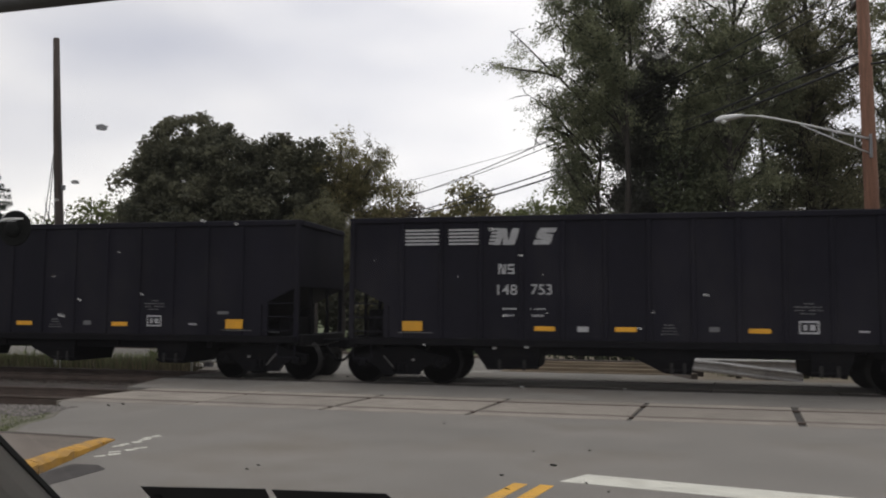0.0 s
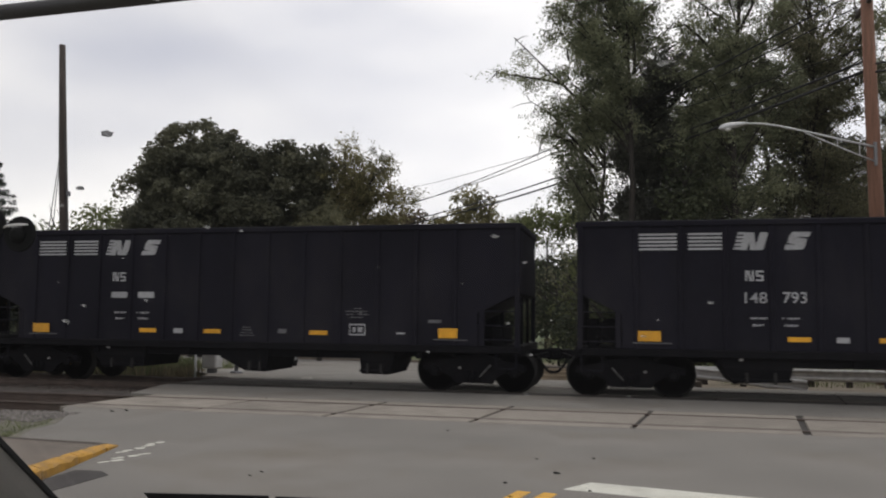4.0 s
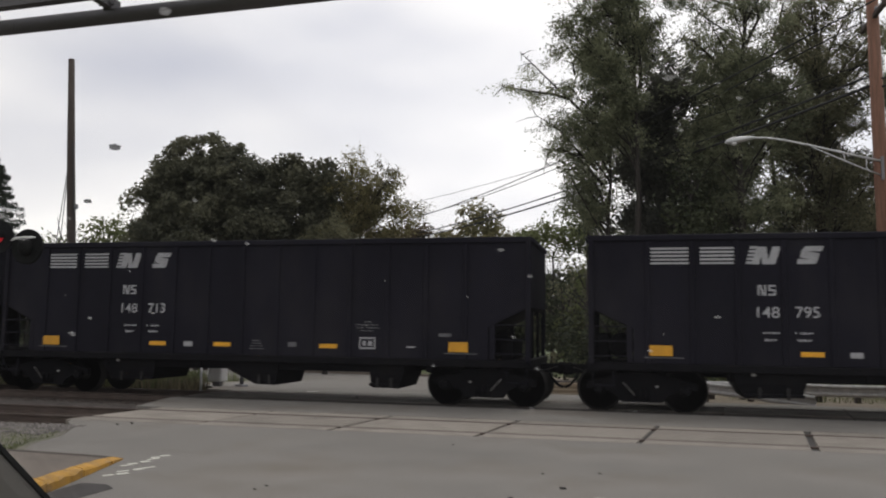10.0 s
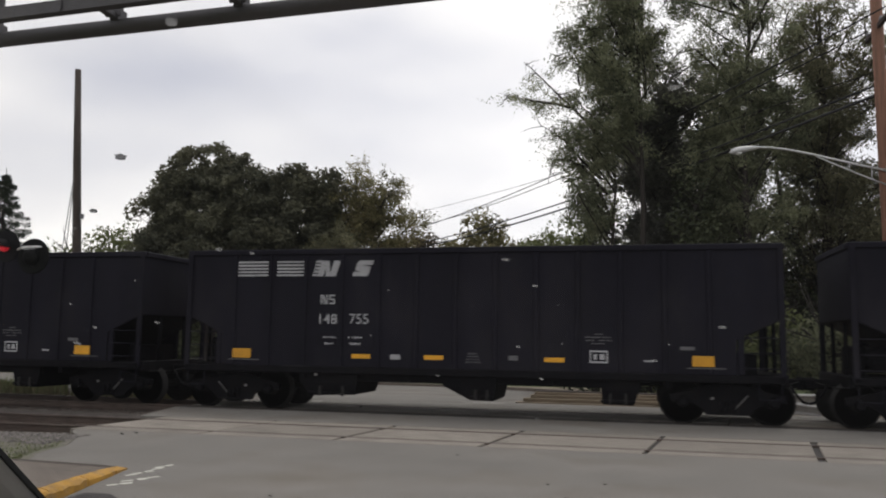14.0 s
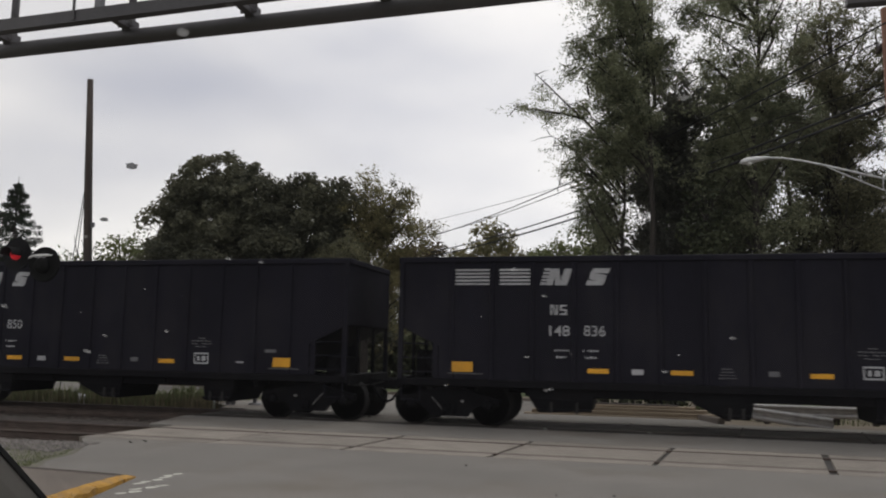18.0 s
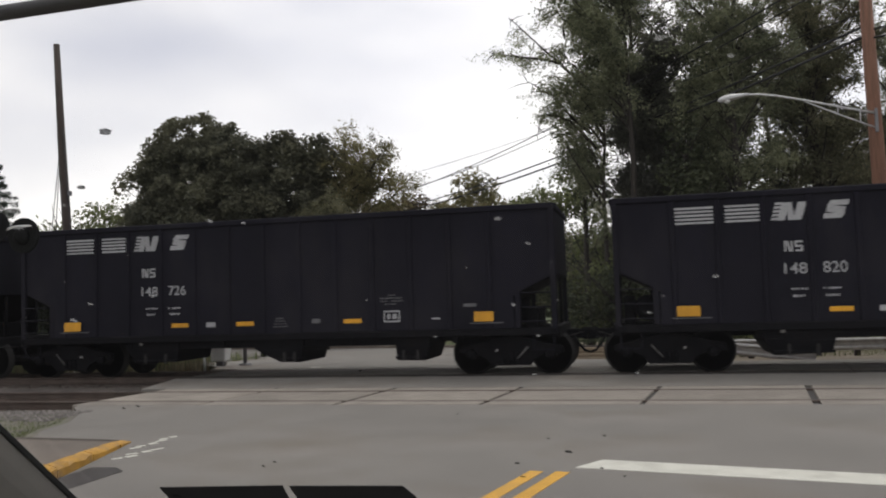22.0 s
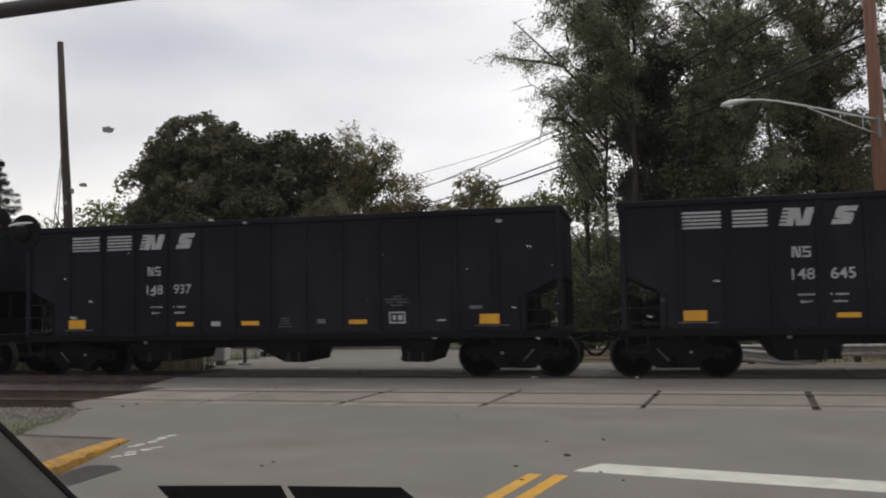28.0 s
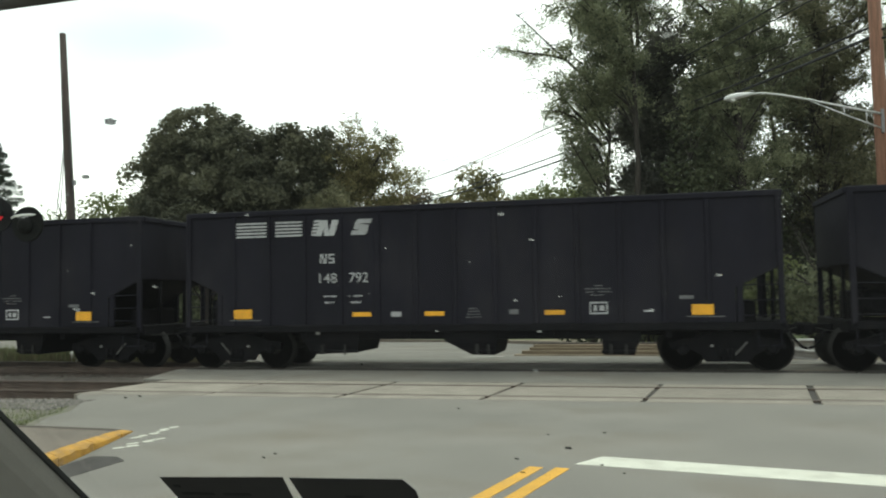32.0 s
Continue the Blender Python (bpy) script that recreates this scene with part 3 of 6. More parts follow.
XL, XR = -10.1, 8.2
for tname, yc in (("near", Y_NEAR), ("far", Y_TRAIN)):
    for s in (-1, 1):
        ob = part("rail", rail_geo(-220, 160, yc + s * (HALF + 0.036)), RAIL)
        tagged(ob, "worn steel rail with a rusty web and smooth head", "rail", "railway rails")
    for side, (x0, x1) in (("west", (-220, XL - 0.4)), ("east", (XR + 0.4, 160))):
        g = Geo()
        prof = [(yc - 2.0, -0.25), (yc - 1.45, -0.18), (yc + 1.45, -0.18), (yc + 2.0, -0.25)]
        g.prism(prof, x0, x1, "x")
        tagged(part("ballast_bed", g, BALLAST), "grey-brown crushed stone bed under the track", "ballast", kind="structure")
    # sleepers by the crossing's ends
    tie = Geo().box(-0.11, 0.11, -1.3, 1.3, -0.24, -0.165, 0.012).mesh("sleeper")
    tie.materials.append(TIE)
    track = thing("sleepers", (0, yc, 0), "row of dark weathered timber sleepers under the rails", "sleepers", "railway sleepers")
    rnd = random.Random(int(yc))
    for k in range(44):
        part("sleeper", tie, TIE, track, at=pose(XL - 0.75 - 0.52 * k, rnd.uniform(-.05, .05), rnd.uniform(-.008, .004), 0, 0, rnd.uniform(-1.5, 1.5)))
    # crossing surface: panels between and beside the rails
    deck = thing("crossing_deck", (0, yc, 0), "concrete panels laid flush between the rails of the crossing", "railway crossing", kind="structure")
    x0, n, w = XL - 0.05, 8, 2.45
    start = -9.6 if tname == "near" else -10.4
    part("filler", Geo().box(start, start + n * w, -1.24, 1.24, -0.25, -0.035), FILLER, deck)
    for ya, yb, in ((-1.235, -HALF - (0.085 if tname == "near" else 0.08)), (-HALF + 0.075, HALF - 0.075), (HALF + 0.085, 1.235)):
        for k in range(n):
            jn = 0.03 + 0.016 * (k % 3) if tname == "near" else 0.006
            xa, xb = start + k * w + jn, start + (k + 1) * w - jn
            sk = 0.14
            v = []
            for z, e in ((-0.12, 0.0), (-0.012, 0.0), (0.0, 0.012)):
                v += [(xa + sk * ya + e, ya + e, z), (xb + sk * ya - e, ya + e, z), (xb + sk * yb - e, yb - e, z), (xa + sk * yb + e, yb - e, z)]
            g = Geo().add(v, [(3, 2, 1, 0), (8, 9, 10, 11)] + [(4 * r + i, 4 * r + (i + 1) % 4, 4 * r + 4 + (i + 1) % 4, 4 * r + 4 + i) for r in (0, 1) for i in range(4)])
            part("panel", g, PANEL if tname == "near" else (RAIL_STRIP if ya < -1 else ASPHALT), deck)


def scatter_stones(name, count, area, zf, size, seed, material, label):
    rnd = random.Random(seed)
    g = Geo()
    for _ in range(count):
        x, y = area(rnd)
        r = rnd.uniform(*size)
        z = zf(x, y)
        a = rnd.uniform(0, 6.28)
        e = [Vector((math.cos(a + k * 1.57) * r * rnd.uniform(.7, 1.2), math.sin(a + k * 1.57) * r * rnd.uniform(.7, 1.2), rnd.uniform(-.2, .35) * r)) for k in range(4)]
        c = Vector((x, y, z))
        g.add([c + p for p in e] + [c + Vector((0, 0, r * rnd.uniform(.5, .9)))], [(0, 1, 4), (1, 2, 4), (2, 3, 4), (3, 0, 4)])
    me = bpy.data.meshes.new(name)
    me.from_pydata(g.v, [], g.f)
    return tagged(part(name, me, material), label, "gravel", kind="stuff")


def bed_z(x, y):
    return -0.18


scatter_stones("ballast_stones", 9000, lambda r: (XL - 0.5 - 22 * r.random() ** 1.6, r.choice((Y_NEAR, Y_TRAIN)) + r.uniform(-1.5, 1.5)), bed_z, (.02, .05), 3, TRACK_STONE, "loose crushed stones between the sleepers")
scatter_stones("shoulder_stones", 5000, lambda r: (XL - 0.2 - 20 * r.random() ** 1.5, r.uniform(Y_NEAR + 1.5, Y_TRAIN - 1.4)), lambda x, y: -0.25, (.02, .06), 4, STONE, "grey gravel between the two tracks")
scatter_stones("verge_stones", 3500, lambda r: (-8.75 - 8 * r.random() ** 1.5, r.uniform(10.75, 12.1)), lambda x, y: -0.012 if y < 11.9 else -.2, (.015, .05), 5, STONE, "pale gravel scattered over the verge")
scatter_stones("crossing_grit", 260, lambda r: (r.uniform(-9, 5), r.choice((Y_NEAR - 1.3, Y_NEAR + 1.3, Y_TRAIN - 1.3, Y_NEAR - .8)) + r.gauss(0, .12)), lambda x, y: 0.0, (.006, .018), 6, STONE, "grit and small stones on the crossing")


def grass(name, count, area, zf, h, seed, material, label):
    rnd = random.Random(seed)
    v, f = [], []
    for _ in range(count):
        x, y = area(rnd)
        z = zf(x, y)
        a, hh, ln = rnd.uniform(0, 6.28), rnd.uniform(*h), rnd.uniform(-.5, .5)
        dx, dy = math.cos(a), math.sin(a)
        w = 0.006 + 0.05 * hh * 0.5
        k = len(v)
        v += [(x - dx * w, y - dy * w, z), (x + dx * w, y + dy * w, z), (x + dy * ln * hh, y - dx * ln * hh, z + hh)]
        f.append((k, k + 1, k + 2))
    me = bpy.data.meshes.new(name)
    me.from_pydata(v, [], f)
    return tagged(part(name, me, material), label, "grass", kind="stuff")


def verge_spot(r):
    y = 9.4 + r.random() ** 1.9 * 1.9
    return cut(EDGE_L, y) - 0.15 - 7 * r.random() ** 1.3, y


grass("verge_grass", 6500, verge_spot, lambda x, y: -0.02, (.015, .055), 7, BLADE, "short green grass on the verge")
grass("trackside_grass", 16000, lambda r: (-13.2 - 40 * r.random() ** 1.4, 20.6 + 7 * r.random() ** 1.3), lambda x, y: slope_z(y) - 0.26, (.2, .65), 8, BLADE, "rough green grass behind the far track")
grass("dry_trackside_grass", 9000, lambda r: (-12.0 - 34 * r.random() ** 1.2, 20.4 + 2.2 * r.random()), lambda x, y: slope_z(y) - 0.26, (.2, .6), 9, DRYBLADE, "dry tan grass behind the far track")
grass("guard_grass", 7000, lambda r: (2.4 + 26 * r.random(), 22.6 + 5 * r.random()), lambda x, y: slope_z(y) - 0.1, (.08, .3), 10, BLADE, "rough grass round the guard rail")


# ---------------------------------------------------------------- trees
def leaf_mesh(name, centres, per, spread, size, seed, droop=0.0, narrow=0.55):
    rs = np.random.RandomState(seed)
    c = np.repeat(np.asarray([p[:3] for p in centres], float), per, axis=0)
    sc = np.repeat(np.asarray([p[3] for p in centres], float), per)[:, None]
    off = rs.normal(0, 1, c.shape)
    off /= np.linalg.norm(off, axis=1)[:, None]
    off *= rs.rand(len(c), 1) ** 0.55
    off[:, 2] *= 0.8
    c = c + off * spread * sc
    if droop:
        c[:, 2] -= droop * rs.rand(len(c)) ** 2
    u = rs.normal(0, 1, c.shape)
    u[:, 2] = u[:, 2] * (0.6 if not droop else 1.6)
    u /= np.linalg.norm(u, axis=1)[:, None]
    w = np.cross(u, rs.normal(0, 1, c.shape))
    w /= np.linalg.norm(w, axis=1)[:, None] + 1e-9
    s = size * rs.uniform(0.6, 1.3, (len(c), 1))
    v = np.stack([c - u * s, c + w * s * narrow, c + u * s, c - w * s * narrow], 1).reshape(-1, 3)
    n = len(c)
    me = bpy.data.meshes.new(name)
    me.vertices.add(4 * n), me.loops.add(4 * n), me.polygons.add(n)
    me.vertices.foreach_set("co", v.ravel())
    me.loops.foreach_set("vertex_index", np.arange(4 * n))
    me.polygons.foreach_set("loop_start", np.arange(0, 4 * n, 4))
    me.update(calc_edges=True)
    return me


def frond_mesh(name, twigs, per, size, seed, hang=0.0, fuzz=0.09):
    """Leaves set along twigs: each twig a start and an end."""
    rs = np.random.RandomState(seed)
    tw = np.repeat(np.asarray(twigs, float), per, axis=0)
    a, b = tw[:, :3], tw[:, 3:]
    d = b - a
    u = rs.uniform(0.05, 1.08, (len(a), 1))
    c = a + d * u + rs.normal(0, fuzz, a.shape) * (0.5 + u)
    c[:, 2] -= hang * rs.rand(len(a)) ** 2
    ax = d / (np.linalg.norm(d, axis=1)[:, None] + 1e-6) * 0.5 + rs.normal(0, 0.75, a.shape)
    ax[:, 2] -= 0.25 + hang
    ax /= np.linalg.norm(ax, axis=1)[:, None] + 1e-9
    w = np.cross(ax, rs.normal(0, 1, a.shape))
    w /= np.linalg.norm(w, axis=1)[:, None] + 1e-9
    s = size * rs.uniform(0.55, 1.35, (len(a), 1))
    v = np.stack([c - ax * s, c + w * s * .42, c + ax * s, c - w * s * .42], 1).reshape(-1, 3)
    n = len(c)
    me = bpy.data.meshes.new(name)
    me.vertices.add(4 * n), me.loops.add(4 * n), me.polygons.add(n)
    me.vertices.foreach_set("co", v.ravel())
    me.loops.foreach_set("vertex_index", np.arange(4 * n))
    me.polygons.foreach_set("loop_start", np.arange(0, 4 * n, 4))
    me.update(calc_edges=True)
    return me


def tree(name, base, top, trunk_r, blobs, clumps, per, spread, size, seed, leaf, bark, label, category="tree", droop=0.0, lean=(0, 0), bare=0, sprays=0, limbs=()):
    """A tapered trunk, limbs to every clump of leaves, and a crown whose outline follows the given blobs."""
    rnd = random.Random(seed)
    x0, y0 = base
    z0 = slope_z(y0) - 0.3
    tr = thing(name, (x0, y0, z0), label, category)
    n = 9
    axis = [Vector((lean[0] * (i / n) ** 1.5 + rnd.gauss(0, .04) * top * .08 * (i > 0), lean[1] * i / n + rnd.gauss(0, .04) * top * .08 * (i > 0), top * i / n)) for i in range(n + 1)]
    g = Geo().tube(axis, [trunk_r * (1.35 if i == 0 else 1) * (1 - 0.86 * i / n) for i in range(n + 1)], 9)
    part("trunk", g, bark, tr)
    vol = [b[3] * b[4] * b[5] for b in blobs]
    centres, twigs = [], []
    g = Geo()
    if sprays:
        # long limbs that carry their leaves in layered sprays, with gaps between them
        paths = [[Vector((x - x0, y - y0, z - z0)) for x, y, z in lm] for lm in limbs]
        for k in range(clumps // sprays):
            b = rnd.choices(blobs, vol)[0]
            d = Vector((rnd.gauss(0, 1), rnd.gauss(0, 1), rnd.gauss(0, 1))).normalized() * (rnd.random() ** 0.3)
            c = Vector((b[0] - x0 + d.x * b[3], b[1] - y0 + d.y * b[4], b[2] - z0 + d.z * b[5]))
            s = max(0.12, min(0.93, (c.z - 1.2 - 0.5 * abs(c.x)) / top + rnd.uniform(-.1, .06)))
            a = axis[int(s * n)].lerp(axis[min(n, int(s * n) + 1)], s * n - int(s * n))
            bow = Vector((rnd.gauss(0, .3), rnd.gauss(0, .3), rnd.uniform(.1, .6)))
            paths.append([a, a.lerp(c, .33) + bow * .7, a.lerp(c, .68) + bow, c])
        for q, pa in enumerate(paths):
            r = 0.075 if q < len(limbs) else trunk_r * rnd.uniform(.14, .26)
            m = len(pa) - 1
            g.tube(pa, [r * (1 - 0.85 * i / m) for i in range(m + 1)], 5, cap=False)
            for j in range(sprays if q >= len(limbs) else sprays * 2):
                u = (0.3 + 0.7 * (j + rnd.random()) / (sprays if q >= len(limbs) else sprays * 2)) * m * 0.999
                at = pa[int(u)].lerp(pa[int(u) + 1], u - int(u))
                e = at + Vector((rnd.gauss(0, .42), rnd.gauss(.2 if q < len(limbs) else 0, .42), rnd.gauss(0, .24)))
                g.tube([at, at.lerp(e, .5) + Vector((0, 0, .06)), e], [r * .22 + .006, r * .14 + .005, .004], 3, cap=False)
                if q < len(limbs) and (j < 2 or j >= 2 * sprays - 5):
                    continue
                way = (e - at).normalized()
                for _ in range(4):
                    o = at.lerp(e, rnd.uniform(.3, 1.0))
                    f = o + way * rnd.uniform(.1, .4) + Vector((rnd.gauss(0, .26), rnd.gauss(0, .26), rnd.gauss(-.08 - .25 * droop, .17)))
                    twigs.append((*o, *f))
    for k in range(0 if sprays else clumps):
        b = rnd.choices(blobs, vol)[0]
        d = Vector((rnd.gauss(0, 1), rnd.gauss(0, 1), rnd.gauss(0, 1))).normalized() * (rnd.random() ** 0.38)
        c = Vector((b[0] - x0 + d.x * b[3], b[1] - y0 + d.y * b[4], b[2] - z0 + d.z * b[5]))
        centres.append((*c, rnd.uniform(.7, 1.25)))
        if k % 4 == 0:
            s = max(0.15, min(0.95, (c.z / top) * 0.62 + rnd.uniform(-.12, .05)))
            i = s * n
            a = axis[int(i)].lerp(axis[min(n, int(i) + 1)], i - int(i))
            m = a.lerp(c, 0.5) + Vector((rnd.gauss(0, .35), rnd.gauss(0, .35), rnd.uniform(-.1, .5)))
            r = trunk_r * (1 - 0.8 * s) * rnd.uniform(.14, .30)
            g.tube([a, a.lerp(m, .5) + Vector((0, 0, .12)), m, c], [r, r * .7, r * .45, r * .15], 5, cap=False)
    for k in range(bare):
        b = rnd.choice(blobs)
        a = Vector((b[0] - x0, b[1] - y0, b[2] - z0))
        d = Vector((rnd.uniform(-1, 1), rnd.uniform(-1, 1), rnd.uniform(.3, 1.2))).normalized()
        e = a + d * max(b[3], b[5]) * rnd.uniform(.9, 1.25)
        g.tube([a, a.lerp(e, .5) + Vector((rnd.gauss(0, .2), 0, .1)), e], [.05, .03, .012], 4, cap=False)
    part("branches", g, bark, tr)
    crown = frond_mesh("crown", twigs, per // 4, size, seed, droop * .5, spread * .2) if sprays else leaf_mesh("crown", centres, per, spread, size, seed, droop)
    part("crown", crown, leaf, tr)
    return tr


def conifer(base, top, seed, width=0.3):
    rnd = random.Random(seed)
    z0 = slope_z(base[1]) - 0.3
    tr = thing("spruce_tree", (*base, z0), "dark spruce tree with a narrow pointed top", "tree")
    part("trunk", Geo().tube([(0, 0, 0), (0, 0, top)], [0.25, 0.02], 8), BARK, tr)
    centres, g = [], Geo()
    for k in range(28 * 8):
        h = min(.99, 0.08 + 0.9 * ((k // 8) + rnd.uniform(-.6, .6)) / 28)
        r = ((1 - h) * top * width + 0.12) * rnd.choice((.6, .8, .95, 1.05))
        a = k * 0.785 + (k // 8) * 0.4 + rnd.uniform(-.3, .3)
        z = h * top
        out = Vector((math.cos(a), math.sin(a), 0))
        mid, tip = out * r * .6 + Vector((0, 0, z - r * .25)), out * r + Vector((0, 0, z - r * .22))
        g.tube([(0, 0, z), mid, tip], [.04, .025, .008], 4, cap=False)
        for s in (0.3, 0.55, 0.75, 0.9, 1.0):
            p = Vector((0, 0, z)).lerp(mid, s / .6) if s < .6 else mid.lerp(tip, (s - .6) / .4)
            centres.append((*p, 0.45 + 0.6 * (1 - h) * (1.15 - s)))
    tagged(part("branches", g, BARK, tr), kind="stuff")
    part("crown", leaf_mesh("crown", centres, 44, 0.42, 0.085, seed, droop=0.3, narrow=0.3), NEEDLE, tr)
    return tr


# the broad maple and its neighbour behind the train
tree("maple_tree", (-25.5, 45), 11.0, 0.42,
     [(-26.2, 45, 10.95, 2.5, 3, 2.6), (-28.2, 45, 9.05, 2.1, 3.2, 2.6), (-23.0, 45, 9.65, 3.0, 3.2, 2.8), (-24.6, 44, 6.55, 5.2, 3.6, 3.4), (-20.4, 45.5, 9.75, 2.2, 2.2, 2.0), (-20.4, 45, 7.15, 3.2, 3, 3.3), (-27.0, 45, 5.55, 3.6, 3, 2.7), (-18.2, 45.4, 9.65, 1.6, 1.8, 1.7),
      (-27.8, 45, 12.65, .5, .8, .5), (-26.6, 45, 13.45, .55, .8, .55), (-25.2, 45, 13.05, .6, .8, .5), (-23.2, 45, 12.45, .7, .8, .5), (-19.9, 45, 11.75, .6, .8, .5), (-29.6, 45, 10.75, .4, .8, .6), (-30.2, 45, 8.35, .5, .8, .9), (-18.0, 45, 11.35, .5, .8, .4)],
     900, 170, 0.7, 0.125, 11, LEAF_MAPLE, BARK, "broad dark green maple with a dense rounded crown")
tree("turning_tree", (-16.4, 46), 9.2, 0.3,
     [(-15.9, 46, 10.25, 2.0, 2.2, 1.8), (-14.1, 46, 9.85, 1.7, 2, 1.6), (-18.2, 46, 9.45, 2.1, 2, 1.8), (-16.4, 46, 6.75, 3.4, 2.6, 2.6), (-13.1, 46, 8.6, 1.1, 1.5, 1.5), (-13.4, 46, 5.8, 1.8, 1.8, 2.2)],
     620, 84, 0.75, 0.085, 12, LEAF_YELLOW, BARK, "tree with yellow-green leaves starting to turn", sprays=9)
tree("young_tree", (-16.6, 42.5), 7.6, 0.14, [(-16.8, 42.5, 6.8, 1.5, 1.2, 1.6), (-15.6, 42.5, 5.8, 1.5, 1.2, 1.5)], 180, 76, 0.5, 0.07, 18, LEAF_OLIVE, BARK, "young pale yellowish tree before the maple", sprays=8)
tree("turning_tree", (-13.5, 66), 10.2, 0.24, [(-12.6, 66, 10.2, 2.0, 2, 2.0), (-14.6, 66, 8.6, 2.4, 2, 2.0), (-11.2, 66, 8.4, 1.6, 2, 1.6)],
     95, 45, 0.9, 0.17, 13, LEAF_YELLOW, BARK, "smaller pale yellow-green tree in the distance", bare=14)
tree("brown_tree", (-18.0, 63), 9.2, 0.22, [(-17.8, 63, 8.6, 2.2, 2, 1.7), (-20.0, 63, 8.0, 2.0, 2, 1.5)], 70, 42, 0.9, 0.17, 14, LEAF_BROWN, BARK, "distant tree with brown autumn leaves", bare=18)
tree("bare_shrub_tree", (-9.4, 64), 9.0, 0.12, [(-9.3, 64, 7.6, 1.9, 1.5, 1.8)], 26, 12, 0.8, 0.13, 15, LEAF_BROWN, BARK_P, "thin half-bare tree with few leaves", bare=40)
tree("low_tree", (-6.0, 62), 9.0, 0.2, [(-6.4, 62, 8.6, 2.4, 2, 1.5), (-4.0, 62, 9.4, 2.2, 2, 1.8), (-8.0, 62, 7.8, 1.6, 2, 1.3)], 90, 45, 0.9, 0.16, 16, LEAF_FRESH, BARK, "low yellow-green tree in the distance")
tree("low_bush", (-34, 46), 7.0, 0.16, [(-33.4, 46, 6.8, 1.6, 2, 1.7), (-36.0, 46, 6.4, 2.0, 2, 1.2), (-31.5, 46, 7.4, 1.3, 2, 1.5)], 80, 34, 0.85, 0.14, 17, LEAF_FRESH, BARK, "pale yellow-green bush with loose sprays of leaves", "bush", bare=20)
tree("trackside_bush", (-14.2, 23.6), 0.85, 0.03, [(-14.2, 23.6, .05, .75, .5, .32), (-13.6, 23.6, -.05, .4, .4, .28)], 60, 60, 0.16, 0.035, 25, LEAF_FRESH, BARK, "low olive-green bush behind the far track", "bush")
conifer((-47.2, 52), 15.6, 21, 0.45)
conifer((-50.2, 53), 12.0, 22, 0.42)
tree("round_tree", (-45.6, 54), 6.5, 0.2, [(-45.0, 54, 6.4, 2.0, 2, 1.6)], 60, 60, 0.8, 0.16, 23, LEAF_DARK, BARK, "low round dark tree beside the spruces")

# the tall loose grove on the far right
tree("locust_tree", (0.12, 33), 17.2, 0.18,
     [(-2.3, 33, 14.2, 1.0, 1.3, 1.4), (-1.5, 33, 16.2, 1.5, 1.5, 1.3), (-0.7, 33, 13.3, 1.5, 1.5, 1.3), (0.2, 33, 14.3, .8, 1.2, .9), (-2.3, 33, 12.2, 1.0, 1.2, 1.0), (0.9, 33, 12.7, .7, 1, .7), (-1.0, 33, 11.0, 1.3, 1.3, 1.2)],
     560, 120, 0.52, 0.055, 31, LEAF_LOCUST, BARK, "tall slender tree with feathery grey-green leaves and drooping tips", droop=0.3, lean=(0.15, 0), bare=4, sprays=10,
     limbs=[[(0.35, 33, 11.4), (0.3, 33, 13.7), (-0.12, 33, 14.45), (-0.81, 32.9, 15.4), (-1.2, 32.8, 16.4), (-1.5, 32.8, 17.6)], [(0.2, 33, 10.6), (-1.0, 33, 12.3), (-2.1, 33, 13.6), (-3.0, 33, 14.6)], [(-.1, 33, 14.4), (-.8, 33, 14.6), (-1.8, 33, 14.5), (-2.8, 33, 14.3)], [(0.3, 33, 13.0), (0.8, 33, 14.0), (1.2, 33, 14.4)]])
tree("locust_tree", (-1.05, 33.3), 11.0, 0.16,
     [(-2.3, 33.3, 10.6, .9, 1, 0.8), (-2.5, 33.3, 8.7, 0.8, 1, 0.6), (-1.9, 33.3, 7.4, 0.7, 1, 0.9), (-1.3, 33.3, 9.6, .9, 1, .9), (-1.5, 33.3, 5.6, .8, 1, 1.0)],
     260, 104, 0.45, 0.048, 36, LEAF_LOCUST, BARK, "slim tree reaching out with long thin half-bare limbs", droop=0.3, lean=(0.2, 0), bare=0, sprays=10,
     limbs=[[(-1.0, 33.3, 9.5), (-2.1, 33.3, 10.75), (-2.6, 33.3, 11.3), (-3.25, 33.3, 11.95), (-4.1, 33.2, 12.85), (-4.6, 33.2, 13.35)],
            [(-2.5, 33.3, 11.25), (-3.3, 33.3, 11.5), (-4.1, 33.3, 11.65), (-4.8, 33.3, 11.8), (-5.45, 33.3, 12.0)], [(-1.4, 33.3, 8.2), (-2.1, 33.3, 8.9), (-2.95, 33.3, 9.95), (-3.95, 33.3, 10.65)],
            [(-1.2, 33.3, 7.6), (-2.2, 33.3, 8.8), (-2.9, 33.3, 9.15), (-3.4, 33.3, 9.0), (-3.6, 33.3, 8.3)]])
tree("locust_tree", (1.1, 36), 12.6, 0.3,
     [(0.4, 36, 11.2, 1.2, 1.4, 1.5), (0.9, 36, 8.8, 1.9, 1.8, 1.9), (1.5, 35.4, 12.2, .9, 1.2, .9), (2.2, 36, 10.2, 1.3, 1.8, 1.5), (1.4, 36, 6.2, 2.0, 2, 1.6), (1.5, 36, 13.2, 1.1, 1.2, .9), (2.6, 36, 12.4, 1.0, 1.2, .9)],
     600, 150, 0.6, 0.07, 32, LEAF_SHADED, BARK, "tall tree with dense shade-toned foliage low down", bare=6, sprays=11)
